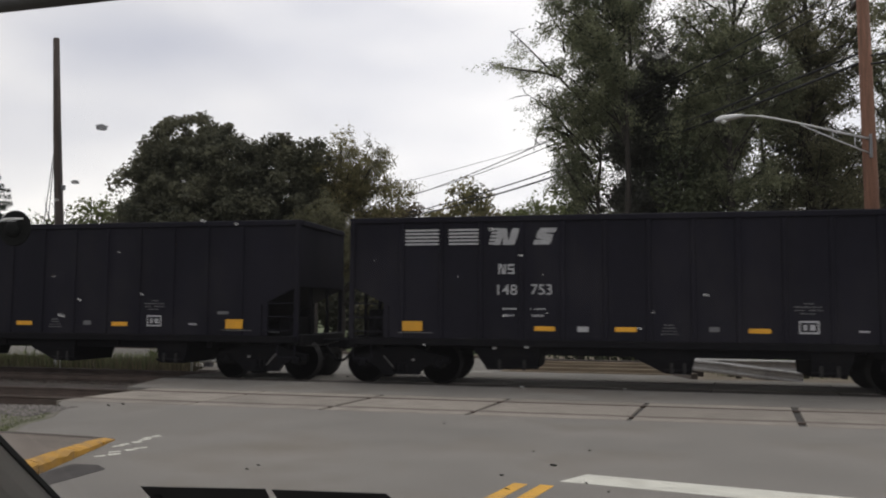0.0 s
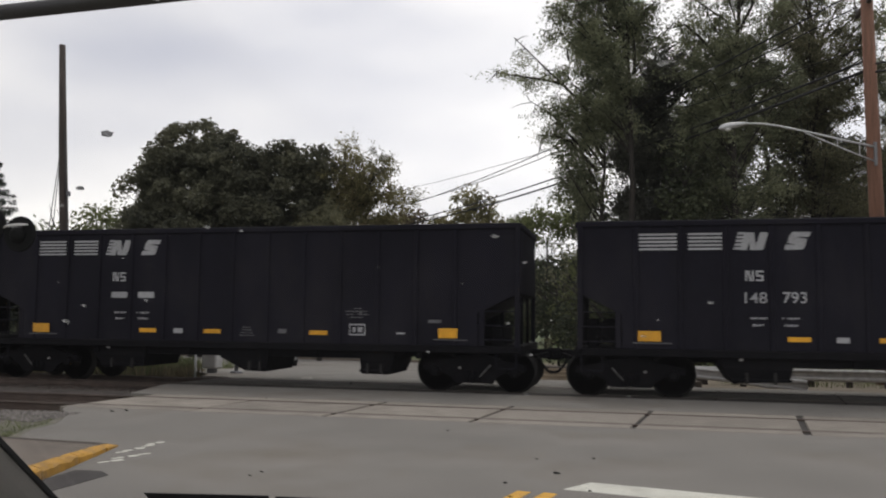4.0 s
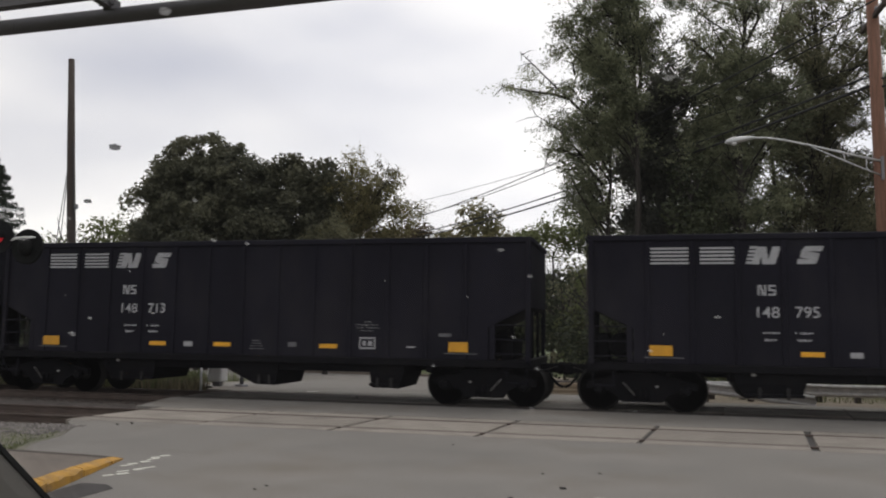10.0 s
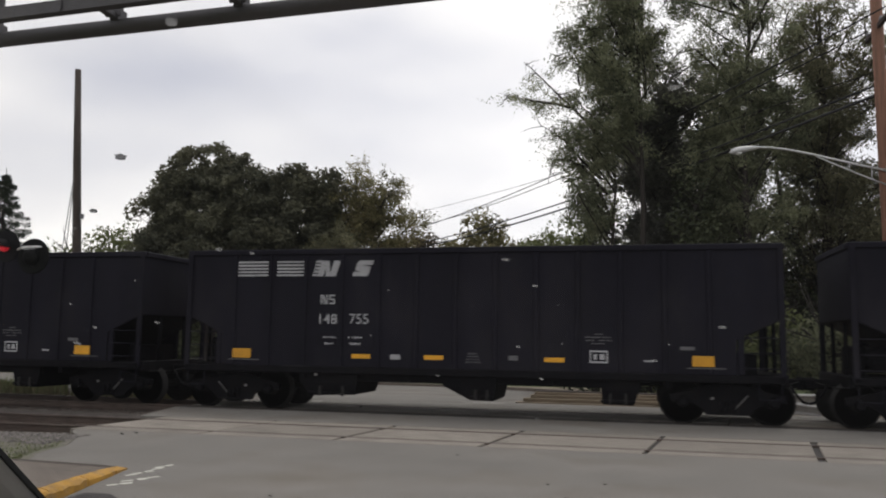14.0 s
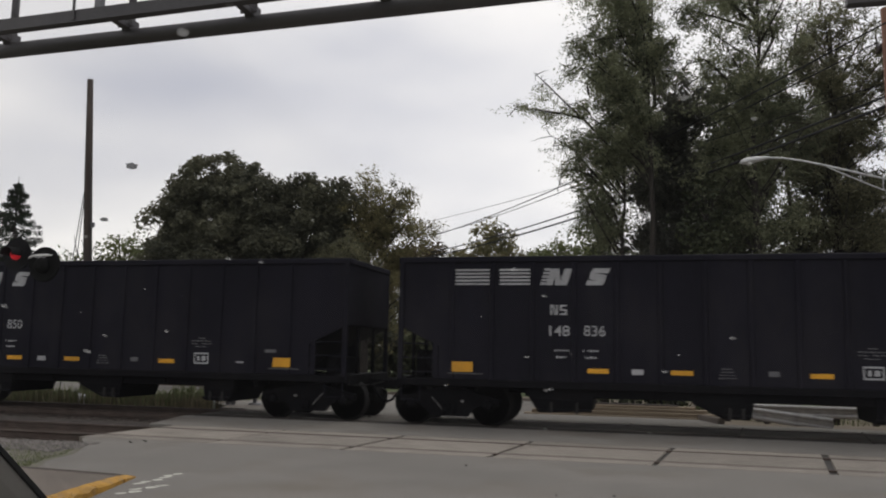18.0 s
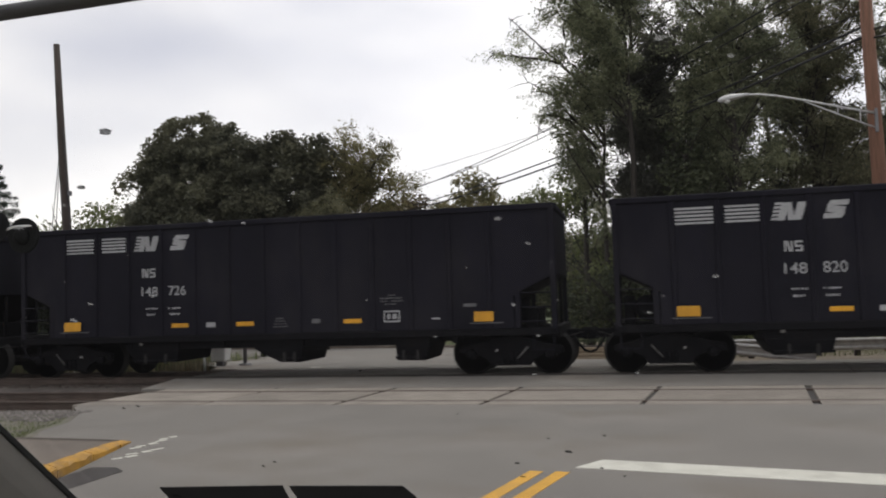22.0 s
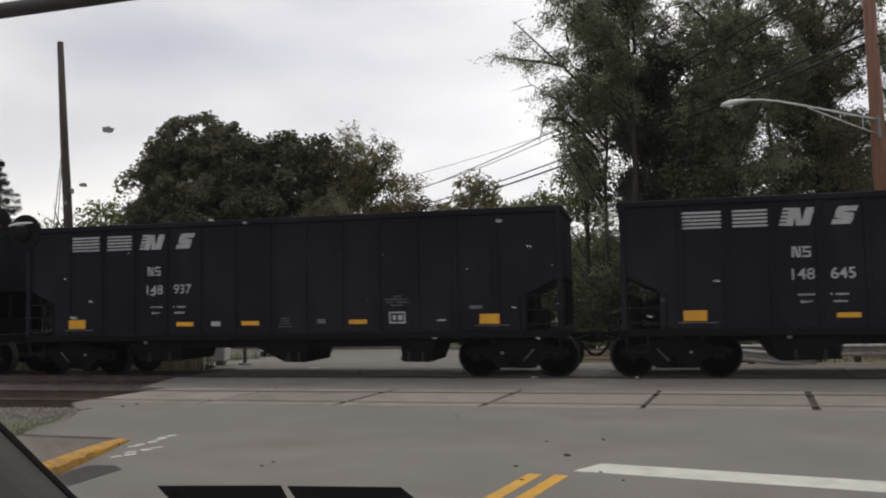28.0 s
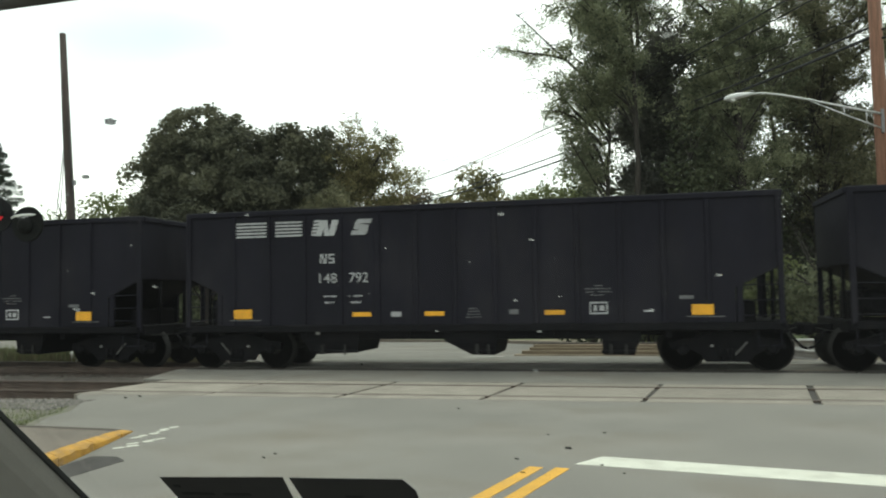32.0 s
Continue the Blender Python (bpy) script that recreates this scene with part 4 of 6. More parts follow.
tree("locust_tree", (3.98, 33), 18.6, 0.2,
     [(2.4, 33, 15.7, 1.1, 1.3, .5), (4.0, 33, 16.7, 1.8, 1.5, .9), (3.3, 33, 13.9, .6, .8, .5), (5.4, 33, 14.9, 1.3, 1.3, 1.0), (3.3, 33.5, 11.3, 1.5, 1.5, 1.2), (5.1, 33.5, 12.3, 1.3, 1.4, 1.1), (4.3, 34, 9.4, 2.2, 1.6, 1.7), (2.6, 34, 8.9, 1.4, 1.5, 1.4), (4.4, 34.5, 6.4, 2.4, 1.6, 1.4), (4.2, 33.6, 12.9, 1.6, 1.3, 1.1), (5.9, 34, 11.0, 1.1, 1.3, 1.2), (2.7, 33.6, 12.1, .9, 1.1, .7)],
     840, 124, 0.55, 0.056, 33, LEAF_LOCUST, BARK, "tall tree with a dark leaning trunk and open crown", lean=(0.45, 0), bare=5, sprays=10,
     limbs=[[(4.1, 33, 11.2), (3.5, 33, 11.9), (2.95, 33, 12.7), (2.31, 33, 13.35), (1.63, 33, 13.2), (1.3, 33, 12.8)], [(4.4, 33, 13.0), (4.9, 33, 14.0), (4.7, 33, 15.0), (5.3, 33, 16.2)],
            [(4.35, 33, 14.4), (3.2, 33, 14.9), (2.0, 33, 15.4), (1.1, 33, 15.4)], [(4.3, 33, 14.7), (3.95, 33, 15.9), (3.6, 33, 17.4)], [(4.3, 33, 14.6), (2.9, 33, 16.0), (1.9, 33, 16.3)]])
tree("oak_tree", (7.6, 36), 17.0, 0.24,
     [(7.2, 36, 13.8, 1.5, 1.6, 1.0), (9.4, 36, 14.2, 1.7, 1.8, .9), (8.8, 36, 11.8, 2.2, 1.8, 1.1), (6.8, 36, 10.6, 1.8, 1.8, 1.3), (10.4, 36, 9.6, 2.0, 1.8, 1.7), (7.2, 36, 7.8, 2.3, 1.8, 1.6), (10.4, 36, 6.2, 2.3, 1.8, 1.6), (7.2, 36, 16.2, 1.6, 1.6, .9), (8.6, 36, 15.2, 1.8, 1.6, .7), (7.6, 36, 12.8, 1.6, 1.6, .9), (6.2, 36, 15.0, 1.0, 1.2, .7)],
     730, 114, 0.55, 0.056, 34, LEAF_OLIVE, BARK, "tall tree with thinning olive-brown leaves in level layers", bare=10, sprays=10,
     limbs=[[(7.6, 36, 11.0), (8.4, 36, 12.2), (9.6, 36, 13.2), (11.0, 36, 14.4)], [(7.6, 36, 9.8), (8.8, 36, 11.0), (10.0, 36, 11.8), (11.6, 36, 12.8)], [(7.5, 36, 12.0), (6.6, 36, 13.6), (5.8, 36, 15.2)]])
tree("oak_tree", (13.5, 37), 18.0, 0.3, [(13, 37, 13.5, 3, 2.5, 3.2), (13.4, 37, 8.4, 3.2, 2.5, 2.8), (15.5, 37, 11, 3, 2.5, 3)], 240, 90, 0.85, 0.1, 35, LEAF_LOCUST, BARK, "tall tree with open grey-green crown", bare=16)
for k, (x, y, top, r, m) in enumerate([(-2.0, 38, 13, .17, BARK), (0.2, 40, 15, .2, BARK_P), (3.0, 39, 15, .18, BARK), (6.4, 40, 16, .19, BARK_P), (2.2, 33, 9.5, .12, BARK)]):
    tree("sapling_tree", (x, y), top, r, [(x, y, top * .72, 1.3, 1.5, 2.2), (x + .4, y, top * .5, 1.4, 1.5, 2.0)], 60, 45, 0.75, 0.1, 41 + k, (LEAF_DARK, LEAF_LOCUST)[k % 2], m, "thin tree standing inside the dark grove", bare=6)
# LEAF_DARK bushes carry the understory's deep shadow in their leaf colour.
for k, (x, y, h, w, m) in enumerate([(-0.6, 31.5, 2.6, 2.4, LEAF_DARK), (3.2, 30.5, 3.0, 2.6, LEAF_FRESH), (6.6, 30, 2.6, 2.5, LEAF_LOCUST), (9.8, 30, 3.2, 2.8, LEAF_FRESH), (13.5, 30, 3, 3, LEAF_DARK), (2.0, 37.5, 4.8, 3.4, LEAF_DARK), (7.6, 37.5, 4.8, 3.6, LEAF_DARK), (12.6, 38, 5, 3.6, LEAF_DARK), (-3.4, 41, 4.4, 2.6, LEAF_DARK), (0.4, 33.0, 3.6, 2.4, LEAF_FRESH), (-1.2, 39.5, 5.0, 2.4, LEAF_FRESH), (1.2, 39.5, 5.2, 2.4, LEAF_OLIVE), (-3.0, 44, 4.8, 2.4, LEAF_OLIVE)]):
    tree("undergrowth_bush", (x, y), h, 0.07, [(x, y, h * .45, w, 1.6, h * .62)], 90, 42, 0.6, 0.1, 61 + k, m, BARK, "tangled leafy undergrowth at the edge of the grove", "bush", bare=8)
tree("back_tree", (8.8, 39), 11.5, 0.22, [(8.6, 39, 9.4, 2.2, 1.8, 1.8), (10.6, 39, 8.0, 2.0, 1.8, 1.8), (6.4, 39, 9.4, 1.4, 1.6, 1.6)], 240, 96, 0.6, 0.075, 57, LEAF_SHADED, BARK, "dense shade-toned tree filling the back of the grove", sprays=10)
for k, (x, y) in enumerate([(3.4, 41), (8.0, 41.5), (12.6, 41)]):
    tree("back_tree", (x, y), 9.0, 0.2, [(x, y, 6.8, 2.3, 1.8, 2.8), (x - .6, y, 4.0, 2.7, 1.8, 2.6)], 170, 90, 0.7, 0.1, 51 + k, LEAF_SHADED, BARK, "dense shade-toned tree filling the back of the grove")
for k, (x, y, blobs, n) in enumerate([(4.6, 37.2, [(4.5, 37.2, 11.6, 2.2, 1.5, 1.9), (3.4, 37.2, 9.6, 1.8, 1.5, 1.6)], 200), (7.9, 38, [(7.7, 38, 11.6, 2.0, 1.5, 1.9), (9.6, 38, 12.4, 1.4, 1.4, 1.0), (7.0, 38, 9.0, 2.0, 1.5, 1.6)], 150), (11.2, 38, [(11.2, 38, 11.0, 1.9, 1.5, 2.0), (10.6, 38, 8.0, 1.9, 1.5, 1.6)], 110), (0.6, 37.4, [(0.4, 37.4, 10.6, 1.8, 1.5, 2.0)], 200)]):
    tree("inner_tree", (x, y), 13.0, 0.2, blobs, n, 120, 0.6, 0.07, 71 + k, (LEAF_SHADED, LEAF_OLIVE, LEAF_LOCUST, LEAF_SHADED)[k], BARK, "shaded tree with loose dull leaves inside the grove", bare=5, sprays=10)
wr = random.Random(5)
for k in range(26):
    x = -120 + k * 7.4 + wr.uniform(-2, 2)
    y, h, w = wr.uniform(80, 92), wr.uniform(8.0, 9.6), wr.uniform(4.5, 6.5)
    tree("distant_tree", (x, y), h * .8, 0.3, [(x, y, h * .5, w, 4, h * .5)], 120, 60, 1.5, 0.32, 90 + k, (LEAF_DARK, LEAF_MAPLE, LEAF_YELLOW)[k % 3], BARK, "hazy far tree on the skyline", "tree")
for k in range(16):
    x, y, h = -64 + 6.2 * k + wr.uniform(-1, 1), wr.uniform(56, 60), wr.uniform(3.6, 5.2)
    tree("hedge_bush", (x, y), h, 0.1, [(x, y, h * .4, 3.9, 2, h * .55)], 140, 46, 0.9, 0.22, 130 + k, (LEAF_DARK, LEAF_MAPLE, LEAF_LOCUST)[k % 3], BARK, "dense leafy bush in a hedge behind the road", "bush")


# ---------------------------------------------------------------- poles, wires, lamps
pole = thing("cut_pole", (-22.3, 28, slope_z(28) - 0.3), "bare dark timber pole cut off at the top", "utility pole")
part("shaft", Geo().tube([(0.80, 0, 0), (0.52, 0, 5), (0.24, 0, 9), (0.0, 0, 13.05)], [0.19, 0.175, 0.155, 0.12], 12), WOOD_P, pole)
part("bracket", Geo().box(0.50, 0.68, -0.06, 0.06, 6.85, 7.05, 0.02), GALV, pole)
for x1, z1 in ((-1.3, 5.2), (-0.85, 5.2)):
    part("guy_wire", Geo().tube([(0.2, 0, 9.2), (x1, 0.6, 0.3)], 0.017, 5), WIRE, pole)
part("down_wire", Geo().tube([(0.36, -0.1, 9.6), (1.1, -0.1, 0.4)], 0.014, 5), WIRE, pole)

bp = thing("service_pole", (7.15, 26, slope_z(26) - 0.3), "thick red-brown timber utility pole carrying cables and a lamp", "utility pole")
part("shaft", Geo().tube([(0.06, 0, 0), (0.0, 0, 6), (-0.08, 0, 12.6)], [0.22, 0.2, 0.165], 14), WOOD_R, bp)
part("crossarm", Geo().box(-0.12, 0.0, -1.2, 1.2, 11.6, 11.74, 0.01), WOOD_P, bp)
for y in (-1.05, -0.35, 0.35, 1.05):
    part("insulator", Geo().tube([(-0.06, y, 11.74), (-0.06, y, 11.8), (-0.06, y, 11.9)], [0.05, 0.06, 0.03], 8), GALV, bp)
lamp = thing("street_lamp", (7.25, 25.8, 7.08), "pale aluminium cobra-head street lamp on a long arm", "street lamp")
part("arm", Geo().tube([(-0.12, 0, -0.36), (-0.9, 0, -0.15), (-2.0, 0, 0.17), (-2.8, 0, 0.38), (-3.3, 0, 0.47), (-3.7, 0, 0.49), (-3.98, 0, 0.46)], 0.032, 8), LAMP_M, lamp)
part("brace", Geo().tube([(-0.12, 0, -0.80), (-0.9, 0, -0.43), (-2.05, 0, 0.15)], 0.02, 6), LAMP_M, lamp)
for x, za, zb in ((-0.55, -.57, -.25), (-1.15, -.29, -.08)):
    part("strut", Geo().tube([(x, 0, za), (x, 0, zb)], 0.016, 6), LAMP_M, lamp)
part("plate", Geo().box(-0.17, -0.09, -0.06, 0.06, -0.92, -.22, 0.01), GALV, lamp)
head = part("lamp_head", Geo().tube([(-3.63, 0, 0.495), (-3.78, 0, 0.485), (-4.03, 0, 0.455), (-4.28, 0, 0.415), (-4.43, 0, 0.385), (-4.50, 0, 0.365)], [0.035, 0.06, 0.095, 0.11, 0.08, 0.02], 10), LAMP_M, lamp)
part("lens", Geo().tube([(-4.23, 0, 0.355), (-4.23, 0, 0.305), (-4.23, 0, 0.275)], [0.10, 0.085, 0.03], 10), WHITE_B, head, "clear glass bowl")


def wire(name, a, b, sag, r, label, n=14):
    a, b = Vector(a), Vector(b)
    pts = [a.lerp(b, i / n) + Vector((0, 0, -4 * sag * (i / n) * (1 - i / n))) for i in range(n + 1)]
    return tagged(part(name, Geo().tube(pts, r, 5), WIRE), label, "cable")


for a, b, sag, r in [((7.05, 26, 9.4), (-19.5, 66, 9.45), 0.6, 0.038), ((7.05, 26, 9.1), (-19.2, 66, 9.2), 0.62, 0.05),
                     ((7.05, 25, 11.4), (-22, 66, 10.15), 1.0, 0.026), ((7.05, 27, 11.4), (-20.5, 66, 10.75), 1.0, 0.022), ((7.05, 26.4, 9.9), (-26, 70, 11.9), 0.6, 0.014)]:
    wire("overhead_cable", a, b, sag, r, "dark sagging overhead cable running off behind the trees")
for z, r in ((9.25, .028), (9.0, .035), (11.4, .018)):
    wire("overhead_cable", (7.05, 26, z), (34, 6, z + .4), 0.8, r, "dark sagging overhead cable")

# ---------------------------------------------------------------- truss over the road
gan = thing("overhead_truss", (0, 0, 0), "dull grey tubular box truss spanning above the road", "sign gantry")
TX0, TX1 = -12.2, 2.0


def far_y(x):
    return 8.81 - 0.047 * (x + 8.48)


def near_y(x):
    return 8.05 - 0.012 * (x + 7.78)


part("chord", Geo().tube([(TX0, far_y(TX0), 5.53), (TX1, far_y(TX1), 5.53)], 0.10, 14), GANTRY, gan, "thick lower tube")
low = Geo()
for za, zb, ya, yb in ((-.075, .075, -.012, .012), (-.075, -.05, .012, .11), (.05, .075, .012, .11)):
    v = [(x, near_y(x) + y, 5.53 + .023 * (x + 7.8) + z) for x in (TX0, TX1) for y, z in ((ya, za), (yb, za), (yb, zb), (ya, zb))]
    low.add(v, [(0, 1, 2, 3), (7, 6, 5, 4), (0, 4, 5, 1), (1, 5, 6, 2), (2, 6, 7, 3), (3, 7, 4, 0)])
part("chord", low, GANTRY, gan, "channel-shaped lower beam")
part("chord", Geo().tube([(TX0, far_y(TX0), 6.5), (TX1, far_y(TX1), 6.5)], 0.085, 12), GANTRY, gan)
part("chord", Geo().tube([(TX0, near_y(TX0), 6.5), (TX1, near_y(TX1), 6.5)], 0.085, 12), GANTRY, gan)
for k in range(8):
    x = -11.78 + 1.755 * k + (.13 if k > 2 else 0)
    if x > TX1 - .3:
        break
    yn, yf = near_y(x), far_y(x)
    st = part("cross_strut", Geo().box(x - 0.05, x + 0.05, yn + .02, yf + 0.03, 5.60, 5.67, 0.008), GANTRY, gan)
    part("saddle", Geo().box(x - 0.065, x + 0.065, yf - 0.11, yf + 0.08, 5.58, 5.74, 0.01), GANTRY, st)
    part("gusset", Geo().box(x - 0.11, x + 0.11, yf - 0.13, yf - 0.1, 5.62, 5.70, 0.006), GANTRY, st)
    part("post", Geo().box(x - .05, x + .05, yn + .015, yn + .09, 5.52, 6.5, 0.006), GALV, gan)
    part("post", Geo().tube([(x, yf, 5.55), (x, yf, 6.5)], 0.05, 10), GANTRY, gan)
    if k % 2 == 1:
        part("hanger", Geo().box(x - .32, x - .285, yn - .03, yn - .012, 5.5, 6.5, 0.004), GANTRY, gan)
        part("diagonal", Geo().tube([(x, yn + .05, 6.45), (x + 1.75, yn + .05, 6.5)], 0.03, 8), GANTRY, gan)
part("mast", Geo().tube([(-11.9, far_y(-11.9), -0.3), (-11.9, far_y(-11.9), 6.7)], 0.16, 14), GANTRY, gan)
part("mast", Geo().tube([(-11.9, near_y(-11.9), -0.3), (-11.9, near_y(-11.9), 6.7)], 0.16, 14), GANTRY, gan)


arm = thing("signal_arm", (0, 0, 0), "dark beam of another overhead arm with thin braces", "sign gantry")
part("beam", Geo().box(2.16, 7.4, 9.33, 9.47, 5.47, 5.58, 0.01), GANTRY, arm)
part("brace", Geo().tube([(2.75, 9.4, 5.48), (4.2, 9.4, 4.9)], 0.025, 8), GANTRY, arm)
part("brace", Geo().tube([(3.05, 9.4, 5.48), (4.6, 9.4, 4.9)], 0.025, 8), GANTRY, arm)
part("stub", Geo().tube([(2.3, 9.4, 5.56), (2.3, 9.4, 6.2)], 0.03, 8), GALV, arm)
part("mast", Geo().tube([(7.3, 9.4, -0.3), (7.3, 9.4, 6.4)], 0.12, 12), GANTRY, arm)

# ---------------------------------------------------------------- crossing signals on the far side
def flasher(parent, x, y, z, lit):
    r = 0.26 if lit > 1 else 0.30
    part("backplate", Geo().tube([(x, y + 0.03, z), (x, y, z)], [r, r], 24), BLACK_P, parent)
    part("lens", Geo().tube([(x, y - 0.001, z), (x, y - 0.05, z), (x, y - .07, z)], [0.105, 0.1, 0.06], 18), (RED_HOT if lit > 1 else RED_L) if lit else mat_dark_lens, parent, "glowing red signal lens" if lit else "dark red signal lens")
    hood = Geo()
    n = 10
    for i in range(n):
        a0, a1 = math.pi * (-.08 + 1.16 * i / n), math.pi * (-.08 + 1.16 * (i + 1) / n)
        q = []
        for a in (a0, a1):
            for r in (0.115, 0.125):
                for yy, k in ((-0.003, 1), (-0.26, 1.0)):
                    q.append((x + math.cos(a) * r * k, y + yy, z + math.sin(a) * r * k))
        hood.add(q, [(0, 1, 5, 4), (2, 6, 7, 3), (0, 4, 6, 2), (1, 3, 7, 5)])
    part("hood", hood, BLACK_P, parent)


mat_dark_lens = mat("unlit_red_lens", (0.09, 0.006, 0.008), 0.25, bump=0)
xs = thing("crossing_signal", (-10.95, 21.6, -0.1), "railway crossing signal mast with red flashing lamps behind the train", "crossing signal")
part("base", Geo().tube([(0, 0, 0), (0, 0, 0.12)], [0.2, 0.17], 10), GALV, xs)
part("mast", Geo().tube([(0, 0, 0.1), (0, 0, 3.5)], 0.055, 12), GALV, xs)
part("crossbar", Geo().box(-0.5, 0.5, -0.03, 0.03, 1.91, 1.97), GALV, xs)
flasher(xs, 0.285, -0.06, 1.95, 2)
flasher(xs, -0.285, -0.06, 1.95, 2)
for s in (1, -1):
    arm = Geo().box(-0.6, 0.6, -0.012, 0.012, -0.11, 0.11, 0.004)
    part("crossbuck_blade", arm, WHITE_B, xs, at=pose(0, -0.07 - 0.014 * s, 2.85, 0, 45 * s, 0))
gate = thing("gate_mechanism", (-11.6, 21.4, -0.15), "white equipment case on a low post beside the crossing signal", "signal case")
part("case", Geo().box(-0.22, 0.22, -0.2, 0.2, 0.25, 0.95, 0.03), WHITE_B, gate)
part("foot", Geo().box(-0.1, 0.1, -0.1, 0.1, 0, 0.26, 0.01), GALV, gate)
part("door", Geo().box(-0.18, 0.18, -0.214, -0.2, 0.31, 0.89, 0.005), WHITE_B, gate)

cs = thing("corner_signal", (-12.35, 12.62, -0.25), "crossing signal with a hooded red lamp at the road corner", "crossing signal")
part("mast", Geo().tube([(0, 0.1, 0), (0, 0.1, 4.4)], 0.06, 12), GALV, cs)
part("crossarm", Geo().tube([(0, 0.1, 3.50), (1.75, 0.1, 3.50)], 0.03, 8), GALV, cs)
flasher(cs, 0.98, 0.0, 3.49, True)
part("lamp_back", Geo().tube([(1.595, 0.03, 3.30), (1.595, 0.0, 3.30), (1.595, -0.02, 3.30)], [0.325, 0.325, 0.31], 28), SHIELD, cs, "dull grey-green round shield")
part("lamp_housing", Geo().tube([(1.60, -0.02, 3.28), (1.60, -0.1, 3.28), (1.60, -0.16, 3.28)], [0.15, 0.14, 0.06], 16), SHIELD, cs)
# White bar modelled in place of the highlight along the hood's edge.
visor = Geo()
visor.tube([(1.595 - .26 + .052 * i, -0.10 - .10 * math.sin(math.pi * i / 10), 3.408 + .005 * i + .012 * math.sin(math.pi * i / 10)) for i in range(11)], [.008] + [.019] * 9 + [.008], 6)
part("visor", visor, WHITE_B, cs, "pale curved bar drawn as the highlight on the lamp hood")

# small posts in the grass behind the left track
for x, h, r in ((-16.3, 0.16, .05), (-16.14, 0.14, .03), (-11.9, 0.5, .035)):
    p = thing("marker_post", (x, 21.0, -0.26), "thin grey marker post in trackside grass", "post", "trackside posts")
    part("stake", Geo().tube([(0, 0, 0), (0, 0, h + .25)], r, 8), LAMP_M, p)

# ---------------------------------------------------------------- guard rail on the right
gr = thing("guard_rail", (0, 0, 0), "galvanised steel guard rail on short timber posts", "guard rail")
wave = [(-.155, 0), (-.12, .03), (-.085, .03), (-.045, -.02), (0, -.02), (.045, -.02), (.085, .03), (.12, .03), (.155, 0)]


def w_beam(pts, zs, name="beam"):
    g = Geo()
    v = []
    for i, ((x, y), zc) in enumerate(zip(pts, zs)):
        d = (Vector(pts[min(i + 1, len(pts) - 1)]) - Vector(pts[max(i - 1, 0)])).normalized()
        nx, ny = d.y, -d.x
        for dz, o in wave:
            v.append((x + nx * (o + .04), y + ny * (o + .04), zc + dz))
        for dz, o in reversed(wave):
            v.append((x + nx * (o + .036), y + ny * (o + .036), zc + dz))
    m = 18
    g.add(v, [(i * m + k, i * m + (k + 1) % m, (i + 1) * m + (k + 1) % m, (i + 1) * m + k) for i in range(len(pts) - 1) for k in range(m)])
    part(name, g, BRIGHT, gr)


near_line, far_line = [(1.7, 23.0), (2.6, 22.2), (3.4, 21.5), (4.15, 20.9)], [(1.6, 23.3), (5.3, 23.0), (9, 23.2), (24, 24.0)]
w_beam(near_line, (.20, .16, .10, .05))
w_beam(far_line, (.20, .20, .20, .16))
for line, zc in ((near_line, 0.05), (far_line, 0.2)):
    for (xa, ya), (xb, yb) in zip(line, line[1:]):
        k = max(1, int(math.hypot(xb - xa, yb - ya) / 0.9))
        for i in range(k):
            x, y = xa + (xb - xa) * (i + .3) / k, ya + (yb - ya) * (i + .3) / k
            part("post", Geo().box(x - .07, x + .07, y + 0.02, y + .2, slope_z(y) - .35, zc, 0.01), WOOD_P, gr)

edging = thing("timber_edging", (0, 0, 0), "stacked tan timbers edging the verge by the road", "edging")
for x0, x1, y0, z0, z1, m in ((-3.4, 2.0, 22.9, -0.30, -.06, EDGING), (-3.2, 1.75, 23.0, -.055, .04, EDGING), (-3.0, 1.5, 23.1, .045, .13, EDGING), (-2.9, 1.2, 23.2, .135, .20, EDGING), (-2.9, .75, 23.3, .205, .235, WOOD_P)):
    part("timber", Geo().box(x0, x1, y0, y0 + 0.3, z0, z1, 0.012), m, edging)

# ---------------------------------------------------------------- car waiting behind the train
wc = thing("dark_car", pose(-14.5, 32.2, slope_z(32.2), 0, 0, 22), "dark car with bright bumper waiting on the road behind the train", "car")
side = [(-2.2, .35), (-2.25, .7), (-2.1, .95), (-1.3, 1.02), (-0.75, 1.42), (0.55, 1.46), (1.2, 1.05), (2.05, .92), (2.25, .62), (2.2, .3)]
part("body", Geo().prism([(y * 1, z) for y, z in side], -0.88, 0.88, "x"), CAR_GREY, wc)
part("windscreen", Geo().prism([(-1.26, 1.04), (-0.76, 1.40), (-0.79, 1.42), (-1.29, 1.06)], -0.72, 0.72, "x"), CAR_GLASS, wc)
for s in (-1, 1):
    part("side_window", Geo().prism([(-1.05, 1.05), (-0.68, 1.36), (0.5, 1.39), (0.98, 1.07)], s * 0.872, s * 0.886, "x"), CAR_GLASS, wc)
    part("headlight", Geo().box(s * .72 - .16, s * .72 + .16, -2.27, -2.2, .62, .76, .02), LAMP_M, wc)
    for y in (-1.4, 1.35):
        w = part("wheel", Geo().tube([(s * .78 - .1, y, .32), (s * .78 + .1, y, .32)], .32, 20), TYRE, wc)
        part("rim", Geo().tube([(s * .885, y, .32), (s * .893, y, .32)], .19, 14), LAMP_M, w)
part("grille", Geo().box(-.55, .55, -2.265, -2.2, .55, .74, .01), BLACK_P, wc)
